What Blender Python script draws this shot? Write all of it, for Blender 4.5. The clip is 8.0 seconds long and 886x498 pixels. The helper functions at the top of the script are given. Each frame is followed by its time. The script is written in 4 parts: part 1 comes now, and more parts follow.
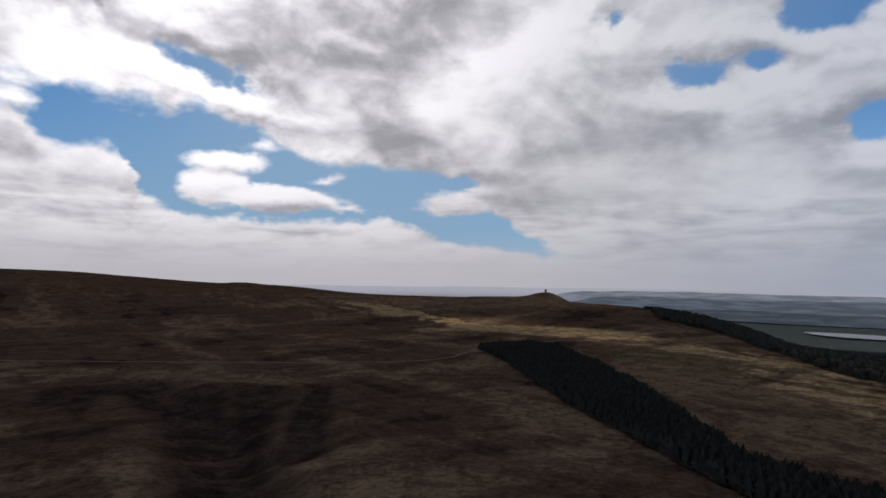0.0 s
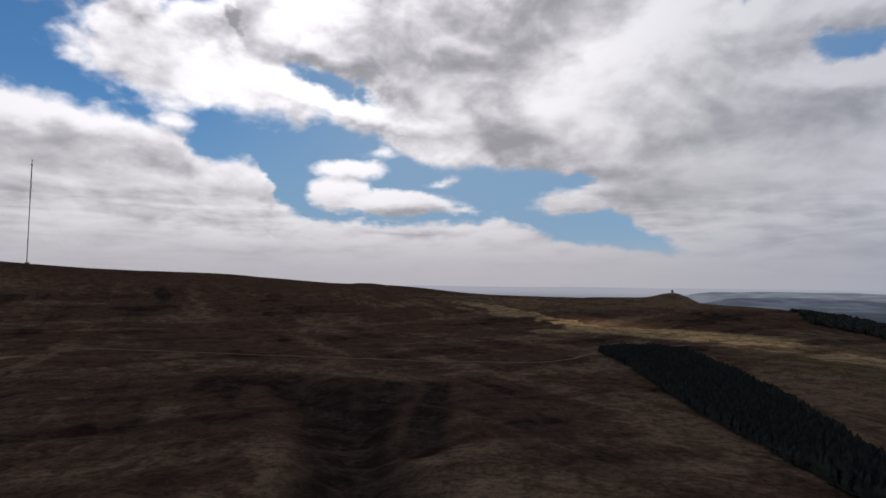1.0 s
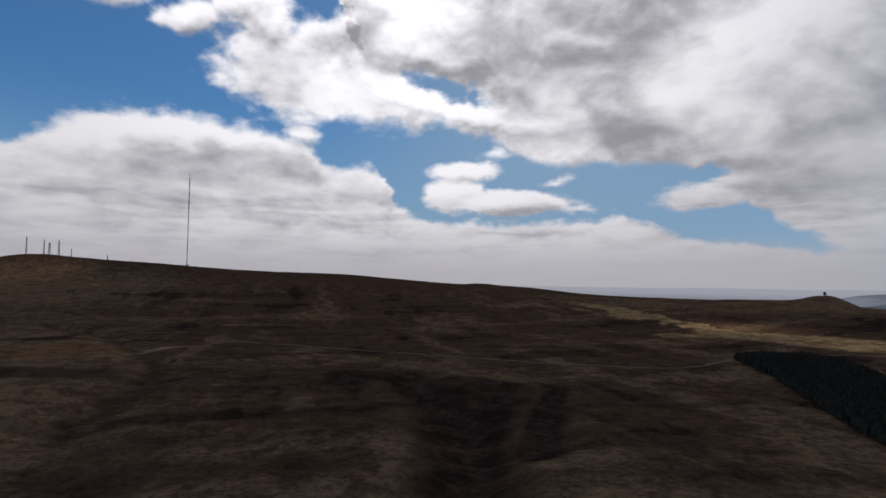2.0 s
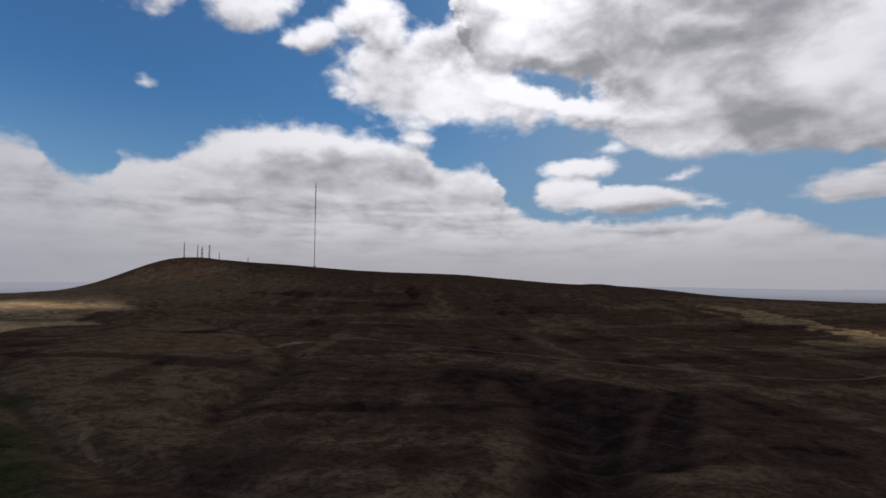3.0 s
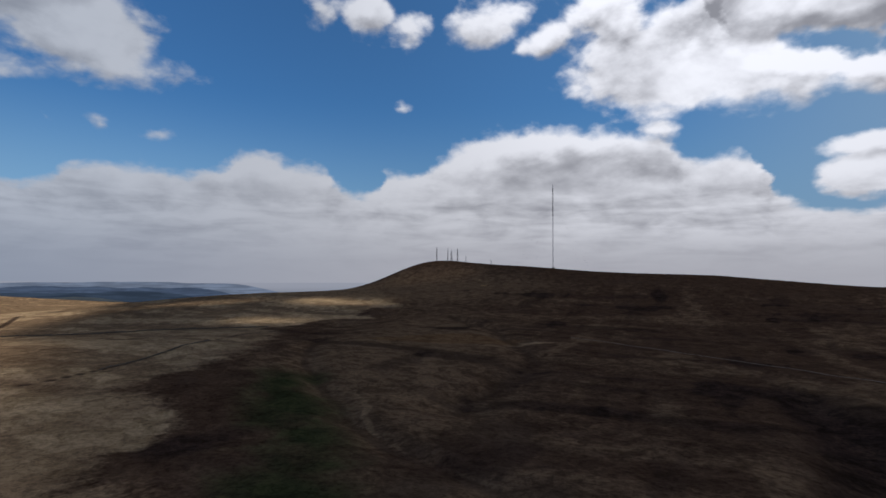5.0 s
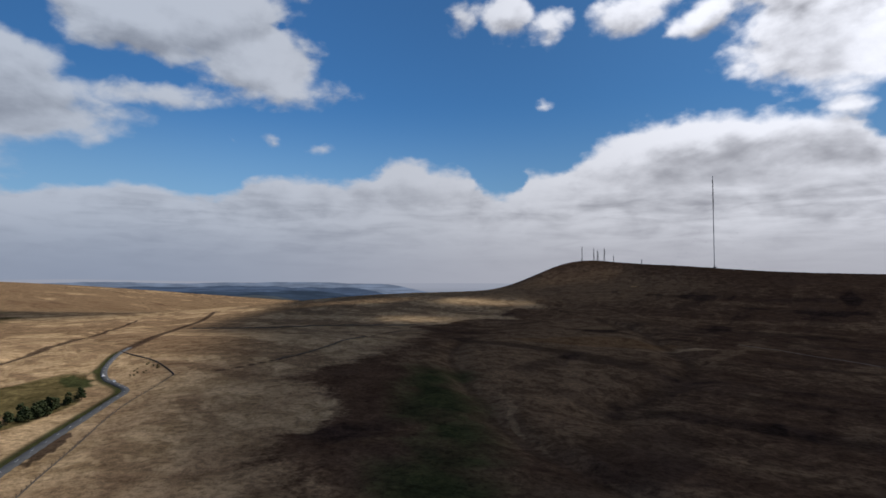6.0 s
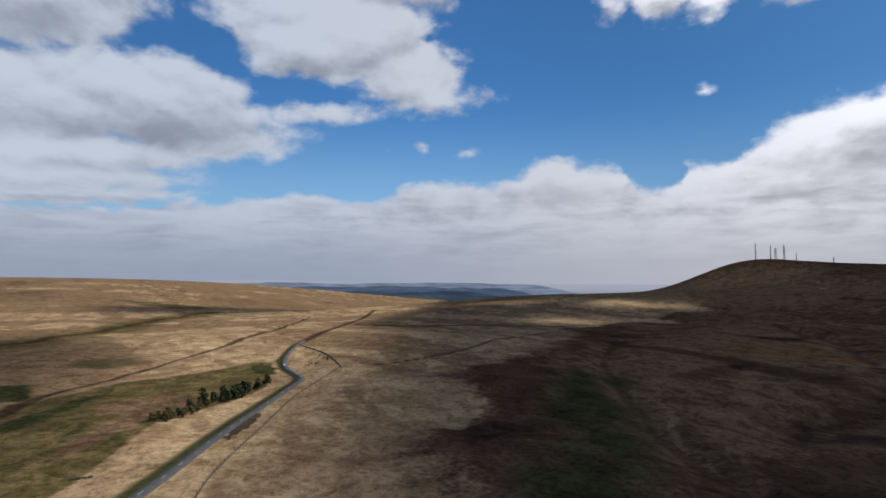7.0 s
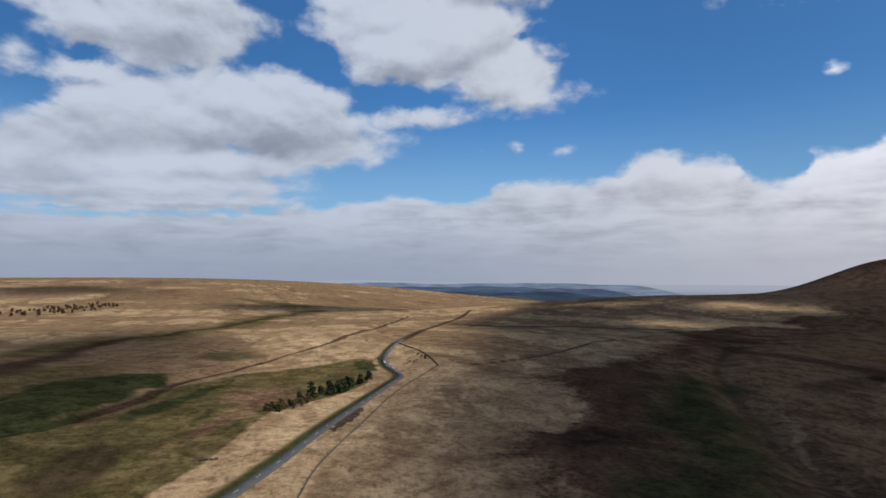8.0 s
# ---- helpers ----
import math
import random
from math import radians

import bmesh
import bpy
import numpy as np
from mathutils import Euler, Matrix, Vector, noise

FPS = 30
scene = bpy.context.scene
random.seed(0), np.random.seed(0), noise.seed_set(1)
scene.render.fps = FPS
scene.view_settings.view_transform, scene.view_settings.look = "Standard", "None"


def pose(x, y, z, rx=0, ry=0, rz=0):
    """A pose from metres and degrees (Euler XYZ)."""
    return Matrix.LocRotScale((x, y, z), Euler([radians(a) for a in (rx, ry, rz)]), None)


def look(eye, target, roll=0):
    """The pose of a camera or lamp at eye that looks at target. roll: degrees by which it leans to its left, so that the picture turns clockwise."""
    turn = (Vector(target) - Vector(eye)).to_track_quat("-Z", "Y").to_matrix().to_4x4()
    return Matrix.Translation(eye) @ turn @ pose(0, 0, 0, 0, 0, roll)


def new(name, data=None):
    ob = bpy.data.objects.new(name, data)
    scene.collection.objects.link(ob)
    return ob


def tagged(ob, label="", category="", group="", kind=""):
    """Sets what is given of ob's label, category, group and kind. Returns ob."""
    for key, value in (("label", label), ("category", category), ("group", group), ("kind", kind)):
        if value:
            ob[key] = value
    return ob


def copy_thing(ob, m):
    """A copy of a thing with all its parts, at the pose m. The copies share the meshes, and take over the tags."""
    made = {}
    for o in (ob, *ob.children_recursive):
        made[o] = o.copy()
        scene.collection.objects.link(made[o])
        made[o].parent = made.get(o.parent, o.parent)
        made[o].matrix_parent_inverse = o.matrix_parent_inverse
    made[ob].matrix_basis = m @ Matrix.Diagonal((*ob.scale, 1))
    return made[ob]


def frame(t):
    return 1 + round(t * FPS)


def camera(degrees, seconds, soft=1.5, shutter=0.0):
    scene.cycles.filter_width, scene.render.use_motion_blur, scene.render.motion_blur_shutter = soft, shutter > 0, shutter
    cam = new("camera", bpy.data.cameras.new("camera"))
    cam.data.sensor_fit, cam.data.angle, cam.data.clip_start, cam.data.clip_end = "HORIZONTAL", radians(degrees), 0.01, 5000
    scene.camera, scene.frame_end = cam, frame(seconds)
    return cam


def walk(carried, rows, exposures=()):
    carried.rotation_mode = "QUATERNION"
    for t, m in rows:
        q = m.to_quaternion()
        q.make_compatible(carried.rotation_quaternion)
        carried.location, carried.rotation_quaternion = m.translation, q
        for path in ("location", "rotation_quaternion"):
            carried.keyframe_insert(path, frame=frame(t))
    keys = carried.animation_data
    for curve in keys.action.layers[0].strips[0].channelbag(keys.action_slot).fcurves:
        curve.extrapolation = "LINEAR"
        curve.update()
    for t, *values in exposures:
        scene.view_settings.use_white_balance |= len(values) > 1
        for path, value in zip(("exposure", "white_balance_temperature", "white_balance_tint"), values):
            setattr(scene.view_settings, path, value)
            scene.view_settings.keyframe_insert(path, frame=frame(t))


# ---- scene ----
EYE = (0, 0, 75)

# seconds, yaw, pitch, roll: the camera hangs still and turns to its left
TURN = [
    (0.0, 0.0, 3.33, -0.75), (0.5, 6.27, 3.27, -0.68), (1.0, 12.43, 3.24, -0.55), (1.5, 18.64, 3.21, -0.54),
    (3.0, 36.98, 3.09, -0.53), (3.5, 43.04, 3.08, -0.50), (4.0, 49.06, 3.07, -0.48), (5.5, 69.93, 2.99, -0.38),
    (6.0, 77.86, 2.98, -0.34), (6.5, 85.74, 2.98, -0.29), (7.0, 93.74, 2.98, -0.27), (7.5, 101.51, 2.98, -0.23),
    (7.6, 102.55, 2.98, -0.23), (7.7, 103.36, 2.98, -0.23), (7.8, 103.92, 2.97, -0.23), (8.0, 104.05, 2.97, -0.23),
]
cam = camera(79.96, 8.0, soft=1.65)
walk(cam, [(t, pose(*EYE, 90 + pitch, roll, yaw)) for t, yaw, pitch, roll in TURN], 
     [(0.0, 0.57, 6500, 13.0), (3.0, 0.33, 6400, 12.0), (5.5, 0.29, 6150, 11.0), (6.5, 0.55, 6150, 11.0), (8.0, 0.62, 6150, 11.0)])

# ---- light ----
SUN_TURN, SUN_HEIGHT = 30.0, 50.0      # degrees to the left of the y axis, and above the horizon
sun = new("sun", bpy.data.lights.new("sun", "SUN"))
sun.data.energy, sun.data.angle, sun.data.color = 3.7, radians(1.3), (1.0, 0.93, 0.81)
SUN_WAY = Vector((-math.sin(radians(SUN_TURN)) * math.cos(radians(SUN_HEIGHT)),
                  math.cos(radians(SUN_TURN)) * math.cos(radians(SUN_HEIGHT)), math.sin(radians(SUN_HEIGHT))))
sun.matrix_world = look(SUN_WAY * 100, (0, 0, 0))


class Graph:
    """Short names for the nodes of one tree."""

    def __init__(self, tree):
        self.tree = tree

    def node(self, kind, **settings):
        n = self.tree.nodes.new(kind)
        for key, value in settings.items():
            setattr(n, key, value)
        return n

    def put(self, socket, value):
        if isinstance(value, bpy.types.NodeSocket):
            self.tree.links.new(value, socket)
        else:
            socket.default_value = value

    def math(self, op, a, b=0.0, c=0.0, clamp=False):
        n = self.node("ShaderNodeMath", operation=op, use_clamp=clamp)
        for i, v in enumerate((a, b, c)):
            self.put(n.inputs[i], v)
        return n.outputs[0]

    def ramp(self, value, low, high, out_low=0.0, out_high=1.0):
        n = self.node("ShaderNodeMapRange", interpolation_type="SMOOTHSTEP")
        for i, v in enumerate((value, low, high, out_low, out_high)):
            self.put(n.inputs[i], v)
        return n.outputs[0]

    def mix(self, factor, a, b, blend="MIX"):
        n = self.node("ShaderNodeMix", data_type="RGBA", blend_type=blend)
        self.put(n.inputs[0], factor)
        self.put(n.inputs[6], a)
        self.put(n.inputs[7], b)
        return n.outputs[2]

    def noise(self, vector, scale, detail=4.0, rough=0.55, distort=0.0, colour=False, kind="FBM"):
        n = self.node("ShaderNodeTexNoise", noise_dimensions="3D", noise_type=kind)
        self.put(n.inputs["Vector"], vector)
        for key, v in (("Scale", scale), ("Detail", detail), ("Roughness", rough), ("Distortion", distort)):
            self.put(n.inputs[key], v)
        return n.outputs["Color" if colour else "Fac"]

    def vec(self, op, a, b=None, scale=None):
        n = self.node("ShaderNodeVectorMath", operation=op)
        self.put(n.inputs[0], a)
        if b is not None:
            self.put(n.inputs[1], b)
        if scale is not None:
            self.put(n.inputs["Scale"], scale)
        return n.outputs["Value" if op == "LENGTH" else 0]

    def xyz(self, x, y, z=0.0):
        n = self.node("ShaderNodeCombineXYZ")
        for i, v in enumerate((x, y, z)):
            self.put(n.inputs[i], v)
        return n.outputs[0]

    def place(self, vector, at, turn, size):
        n = self.node("ShaderNodeMapping", vector_type="TEXTURE")
        self.put(n.inputs["Vector"], vector)
        n.inputs["Location"].default_value = (at[0], at[1], 0)
        n.inputs["Rotation"].default_value = (0, 0, radians(turn))
        n.inputs["Scale"].default_value = (size[0], size[1], 1)
        return n.outputs[0]


def cloud_field():
    """A node group: how many degrees deep in cloud a way of the sky lies, from degrees to the right of the y axis and above the horizon."""
    tree = bpy.data.node_groups.new("cloud_field", "ShaderNodeTree")
    tree.interface.new_socket("Way", in_out="INPUT", socket_type="NodeSocketVector")
    tree.interface.new_socket("Depth", in_out="OUTPUT", socket_type="NodeSocketFloat")
    tree.interface.new_socket("Tone", in_out="OUTPUT", socket_type="NodeSocketFloat")
    g = Graph(tree)
    way = g.node("NodeGroupInput").outputs[0]
    split = g.node("ShaderNodeSeparateXYZ")
    g.put(split.inputs[0], way)
    v = split.outputs[1]
    flat = g.vec("MULTIPLY", way, (1, 1.5, 1))
    big = g.vec("SCALE", g.vec("SUBTRACT", g.noise(flat, 0.16, 2.0, 0.5, colour=True), (0.5, 0.5, 0.5)), scale=1.8)
    curl = g.vec("SCALE", g.vec("SUBTRACT", g.noise(flat, 0.55, 3.0, 0.55, colour=True), (0.5, 0.5, 0.5)), scale=1.9)
    warped = g.vec("ADD", way, g.vec("MULTIPLY", g.vec("ADD", big, curl), (1, 0.6, 0)))
    state = {"cloud": -9.0, "gap": -9.0, "dark": -9.0, "light": -9.0, "at": g.vec("MULTIPLY", warped, (1, 1, 0)), "count": 0}

    def spot(kind, u, v, w, h, turn=0, much=1.0):
        d = g.vec("LENGTH", g.place(state["at"], (u, v), turn, (w, h)))
        k = max(much, 1.0) * min(max(min(w, h), 0.9), 3.0)
        x = g.math("MULTIPLY_ADD", d, -k, k - 1.1 * max(0.0, 1.0 - much))
        state[kind] = x if state[kind] == -9.0 else g.math("SMOOTH_MAX", state[kind], x, 0.35)
        # every few clouds wait for the ones before (a share of next to nothing), which keeps the shader small
        state["count"] += 1
        if state["count"] % 8 == 0:
            state["at"] = g.vec("ADD", state["at"], g.xyz(g.math("MULTIPLY", state[kind], 1e-7), 0.0, 0.0))

    def profile(points):
        """The height of an edge of cloud over degrees to the right, -150 to 50."""
        s = g.node("ShaderNodeSeparateXYZ")
        g.put(s.inputs[0], state["at"])
        n = g.node("ShaderNodeFloatCurve")
        curve = n.mapping.curves[0]
        spread = [((a + 150) / 200, h / 40) for a, h in points]
        curve.points[0].location, curve.points[1].location = (0, spread[0][1]), (1, spread[-1][1])
        for p in spread:
            curve.points.new(*p)
        n.mapping.update()
        g.put(n.inputs["Value"], g.math("MULTIPLY_ADD", s.outputs[0], 1 / 200, 0.75))
        return g.math("MULTIPLY", n.outputs[0], 40.0), s.outputs[1]

    # the long bank of cumulus over the horizon
    top, at = profile([(-144.2, 5.4), (-133.9, 6.1), (-122.2, 6.7), (-120.4, 7.4), (-118.8, 7.0), (-115.3, 7.8), (-108, 8.7), (-103.7, 8.0), (-100, 8.3),
                       (-97.6, 9.8), (-93.9, 10.3), (-88.1, 10.0), (-85.3, 11.0), (-83.6, 12.3), (-81.4, 12.4), (-77.9, 11.5), (-75, 10.7), (-73.9, 9.4),
                       (-72.1, 8.8), (-69.6, 9.6), (-68.4, 11.0), (-65.6, 11.1), (-62.9, 12.7), (-59.2, 14.4), (-53.4, 15.3), (-48.4, 15.5), (-42.7, 14.4),
                       (-39.4, 13.6), (-36.7, 11.8), (-34.6, 11.8), (-33, 11.9), (-31.7, 11.2), (-30.9, 9.3), (-29, 7.4), (-26.3, 6.4), (-22.5, 6.1),
                       (-11.3, 6.2), (-5.2, 6.5), (-0.9, 4.7), (7, 3.5), (39.7, 3.1)])
    state["cloud"] = g.math("SUBTRACT", top, at)
    # the lower edge of the high sheet
    low_edge, at = profile([(-42, 38), (-30, 16.6), (-26.9, 16.6), (-22.2, 16.0), (-19.4, 14.8), (-16.7, 13.2), (-13.8, 12.2), (-5.3, 11.8), (-2.0, 11.6),
                            (2.0, 9.6), (6.0, 6.6), (10, 4.0), (13.6, 2.4), (39.7, 1.7)])
    sheet_depth = g.math("MINIMUM", g.math("SUBTRACT", at, low_edge), g.math("SUBTRACT", 36.0, at))
    state["cloud"] = g.math("SMOOTH_MAX", g.math("MINIMUM", state["cloud"], 5.0), g.math("MINIMUM", sheet_depth, 4.0), 0.35)
    # the west end of the sheet and its outliers
    spot("cloud", -39.2, 21.0, 9.4, 4.8, -2, 1.3)
    spot("cloud", -31.0, 21.6, 10.5, 5.4, -2, 1.4)
    spot("cloud", -43.5, 24.4, 3.1, 2.4, -10)
    spot("cloud", -57.9, 26.0, 5.0, 2.2, 9, 0.6)
    spot("cloud", -66.4, 25.4, 3.2, 1.9, 12, 0.45)
    spot("cloud", -51.0, 24.4, 3.6, 1.8, 19, 0.7)
    spot("cloud", -46.2, 26.5, 3.7, 2.3, 4)
    spot("cloud", -75.6, 26.8, 2.4, 1.8, 3, 0.3)
    spot("cloud", -70.7, 26.8, 3.4, 2.4, 1, 0.45)
    # low cumulus under the sheet
    spot("cloud", -22.7, 11.4, 4.0, 1.0, 2, 2.2)
    spot("cloud", -23.6, 9.0, 3.4, 2.3, 5, 1.3)
    spot("cloud", -18.2, 8.1, 8.0, 1.5, 0, 2.2)
    spot("cloud", -10.7, 7.5, 3.0, 0.6, -6)
    spot("cloud", 2.1, 8.3, 5.5, 1.5, 0, 1.3)
    spot("cloud", -39.9, 14.8, 1.4, 0.7, 6)
    spot("cloud", -12.8, 10.3, 2.1, 0.5, 9, 0.8)
    spot("cloud", -19.3, 13.3, 1.9, 0.7, 1, 0.8)
    # the broken cloud
    spot("cloud", -98.2, 21.8, 6.5, 3.9, -15, 1.2)
    spot("cloud", -103.2, 24.6, 9.0, 4.6, 0, 1.5)
    spot("cloud", -109.0, 23.4, 6.8, 3.3, 2, 1.4)
    spot("cloud", -111.9, 26.5, 6.8, 3.1, 3)
    spot("cloud", -95.1, 19.2, 4.6, 1.6, -3)
    spot("cloud", -100.0, 30.1, 7.5, 3.4, -2)
    # the broad cloud beside it
    spot("cloud", -122.4, 16.2, 10.5, 4.3, -5, 1.4)
    spot("cloud", -133.7, 14.4, 9.5, 4.3, 8, 1.4)
    spot("cloud", -116.0, 13.3, 6.8, 1.9, 7)
    spot("cloud", -130.2, 10.8, 13.4, 2.2, 5)
    spot("cloud", -137.9, 17.9, 3.5, 1.4, 11)
    spot("cloud", -142.1, 10.4, 7.0, 3.6, 8)
    spot("cloud", -106.9, 16.9, 4.0, 0.8, 7)
    spot("cloud", -139.7, 7.8, 7.4, 1.3, 6)
    spot("cloud", -131.0, 8.6, 12.5, 1.9, 3)
    spot("cloud", -132.0, 7.0, 13.5, 1.1, 4, 1.8)
    spot("cloud", -132.1, 23.4, 8.1, 4.3, 6, 1.3)
    spot("cloud", -137.6, 22.2, 6.0, 2.5, -3)
    spot("cloud", -144.0, 18.4, 1.5, 1.0, 14)
    # small puffs
    spot("cloud", -96.0, 13.5, 1.1, 0.8, -21, 0.35)
    spot("cloud", -90.8, 13.2, 1.7, 0.7, 12, 0.4)
    spot("cloud", -100.0, 13.6, 1.5, 0.6, -25, 0.15)
    spot("cloud", -66.8, 17.8, 1.0, 0.7, 18, 0.25)
    spot("cloud", -119.9, 6.9, 1.3, 0.6, 2)
    # holes
    spot("gap", -24.5, 19.9, 3.7, 0.8, -15)
    spot("gap", -21.5, 19.3, 0.9, 1.1, 8)
    spot("gap", 25.7, 20.1, 2.4, 1.0, -3)
    spot("gap", 31.3, 20.4, 1.7, 0.8, -2)
    spot("gap", 36.2, 23.4, 3.2, 1.7, -14)
    spot("gap", 39.6, 13.7, 1.5, 1.3, -10)
    spot("gap", 18.0, 25.9, 1.2, 0.8, 21, 0.6)
    spot("gap", 0.9, 10.4, 2.6, 0.6, 1)
    spot("gap", 4.0, 6.0, 5.0, 1.1, -4, 0.5)
    spot("gap", -140.8, 6.1, 6.4, 0.4, 5, 0.4)
    spot("gap", -142.9, 15.9, 2.3, 1.3, 12)
    spot("gap", -138.8, 19.3, 1.9, 0.7, 2)
    spot("gap", -108.4, 18.4, 1.3, 0.7, -16)
    spot("gap", -95.3, 24.8, 1.1, 0.7, 11, 0.4)
    # thick grey bellies and thin bright places
    spot("dark", -8.7, 25.2, 13.9, 5.7, 12)
    spot("dark", -6.1, 16.8, 7.6, 3.0, -46)
    spot("dark", 18.7, 14.6, 22.5, 2.7, 0, 0.8)
    spot("dark", -37.3, 23.6, 7.4, 2.3, 7, 0.6)
    spot("dark", 35.7, 13.1, 5.8, 2.9, -8, 0.8)
    spot("dark", 23.0, 6.8, 9.4, 0.8, -2)
    spot("dark", 37.6, 9.4, 4.7, 1.1, -6)
    spot("dark", -51.2, 11.1, 11.0, 2.2, 2)
    spot("dark", -40.9, 11.4, 7.1, 1.6, -6)
    spot("dark", -79.9, 8.4, 5.7, 1.3, -3)
    spot("dark", -125.1, 13.0, 9.7, 1.6, 0, 0.3)
    spot("dark", -135.3, 21.0, 7.0, 1.8, 12, 0.3)
    spot("dark", -107.4, 7.0, 5.5, 0.9, 1)
    spot("dark", -95.0, 7.0, 6.6, 1.1, 4)
    spot("dark", 12.7, 8.8, 11.8, 2.1, -4, 0.6)
    spot("dark", -60.5, 7.4, 5.5, 0.8, 2)
    spot("dark", -46.0, 7.2, 7.0, 0.8, -2)
    spot("dark", -34.0, 8.6, 4.0, 0.9, 0)
    spot("dark", -36.5, 5.4, 5.0, 0.6, 0)
    spot("dark", -70.5, 6.4, 5.0, 0.8, 2)
    spot("dark", -19.0, 7.0, 6.0, 0.6, 0)
    spot("dark", -13.0, 4.8, 6.0, 0.5, 0)
    spot("dark", -86.5, 8.8, 3.0, 0.8, 0)
    spot("light", -52.0, 13.9, 8.0, 0.9, 2)
    spot("light", -82.0, 11.3, 3.5, 0.8, 0)
    spot("light", 6.9, 22.8, 10.5, 2.2, 28)
    spot("light", 13.6, 25.3, 8.0, 2.7, 13)
    spot("light", 26.8, 23.3, 6.9, 2.0, 2, 0.8)
    spot("light", -32.5, 18.6, 10.5, 2.4, -1)
    spot("light", 33.7, 16.3, 8.6, 1.7, 0, 0.7)
    spot("light", -11.5, 13.6, 7.7, 1.3, -4)
    spot("light", 8.8, 15.4, 7.3, 1.3, -2, 0.7)
    spot("light", -96.9, 20.1, 4.9, 2.2, -2)
    spot("light", -105.7, 25.1, 7.5, 3.2, 1)
    spot("light", -114.1, 11.9, 7.2, 0.8, 2)
    spot("light", -134.1, 10.7, 9.3, 0.7, 6)
    bias = g.ramp(v, 8.0, 15.0, 0.0, 0.5)
    body = g.math("ADD", state["cloud"], bias)
    body = g.math("SMOOTH_MIN", body, g.math("MULTIPLY_ADD", state["gap"], -1.9, 0.25), 0.4)
    high = g.noise(flat, 0.26, 8.0, 0.50, 0.2)
    low = g.noise(g.vec("MULTIPLY", way, (0.40, 0.85, 1)), 1.0, 6.0, 0.46, 0.1)
    share = g.ramp(v, 6.0, 14.0)
    fine = g.math("ADD", g.math("MULTIPLY", high, share), g.math("MULTIPLY", low, g.math("SUBTRACT", 1.0, share)))
    rough = g.ramp(v, 5.0, 20.0, 1.9, 4.0)
    body = g.math("MULTIPLY_ADD", g.math("SUBTRACT", fine, 0.5), rough, body)
    out = g.node("NodeGroupOutput")
    g.put(out.inputs[0], body)
    ragged = g.math("MULTIPLY_ADD", fine, 5.0, -2.5)
    tone = g.math("SUBTRACT", g.ramp(g.math("ADD", state["dark"], ragged), -1.2, 1.8), g.ramp(g.math("SUBTRACT", state["light"], ragged), -1.2, 1.8))
    g.put(out.inputs[1], tone)
    return tree


def make_world():
    world = bpy.data.worlds.new("sky")
    world.use_nodes = True
    scene.world = world
    tree = world.node_tree
    tree.nodes.clear()
    g = Graph(tree)
    field = cloud_field()
    direction = g.node("ShaderNodeTexCoord").outputs["Generated"]
    split = g.node("ShaderNodeSeparateXYZ")
    g.put(split.inputs[0], g.vec("NORMALIZE", direction))
    x, y, z = split.outputs
    # degrees to the right of the y axis, the seam opposite the middle of the view
    middle = radians(50)
    right = g.math("MULTIPLY_ADD", x, math.cos(middle), g.math("MULTIPLY", y, math.sin(middle)))
    ahead = g.math("MULTIPLY_ADD", x, -math.sin(middle), g.math("MULTIPLY", y, math.cos(middle)))
    u = g.math("MULTIPLY_ADD", g.math("ARCTAN2", right, ahead), 180 / math.pi, -50.0)
    v = g.math("MULTIPLY", g.math("ARCSINE", z), 180 / math.pi)

    def depth(dx, dy):
        n = g.node("ShaderNodeGroup", node_tree=field)
        g.put(n.inputs[0], g.xyz(g.math("ADD", u, dx), g.math("ADD", v, dy), 3.7))
        return n.outputs

    here, tone = depth(0.0, 0.0)
    # the second look waits for the first (its share is next to nothing), which keeps the shader small
    above = depth(g.math("MULTIPLY_ADD", here, 1e-7, -0.2), g.ramp(v, 3.0, 15.0, 0.45, 1.1))[0]
    sky = g.node("ShaderNodeTexSky", sky_type="NISHITA", sun_disc=False)
    sky.sun_elevation, sky.sun_rotation = radians(SUN_HEIGHT), radians(-SUN_TURN)
    sky.altitude, sky.air_density, sky.dust_density, sky.ozone_density = 400, 1.0, 0.6, 2.0
    blue = g.mix(1.0, sky.outputs[0], (0.0153, 0.0298, 0.0405, 1), "MULTIPLY")
    blue = g.mix(g.ramp(v, 19.0, 1.0, 0.0, 0.8), blue, (0.135, 0.215, 0.290, 1))
    away = g.vec("LENGTH", g.vec("SUBTRACT", g.xyz(u, v, 0.0), (-SUN_TURN, SUN_HEIGHT, 0.0)))
    blue = g.vec("SCALE", blue, scale=g.ramp(away, 44.0, 84.0, 1.10, 1.60))
    blue = g.mix(g.math("MULTIPLY", g.ramp(u, -44.0, -14.0), g.ramp(away, 90.0, 36.0, 0.0, 0.85)), blue, (0.168, 0.262, 0.372, 1))
    cover = g.ramp(here, -0.25, g.ramp(v, 4.0, 16.0, 0.7, 1.25))
    # thin edges shine, thick bases are grey, and each billow has a light top
    patch = g.noise(g.xyz(u, g.math("MULTIPLY", v, 2.0), 9.0), 0.085, 6.0, 0.55, 0.6)
    thick = g.math("MULTIPLY", g.ramp(above, -0.4, g.ramp(v, 4.0, 16.0, 2.2, 3.6)), g.math("MULTIPLY", g.ramp(above, 2.6, 5.0, 0.42, 0.32), g.ramp(v, 5.0, 15.0, 0.30, 1.0)))
    relief = g.math("MULTIPLY", g.math("SUBTRACT", here, above), g.ramp(v, 4.0, 16.0, 0.30, 0.44))
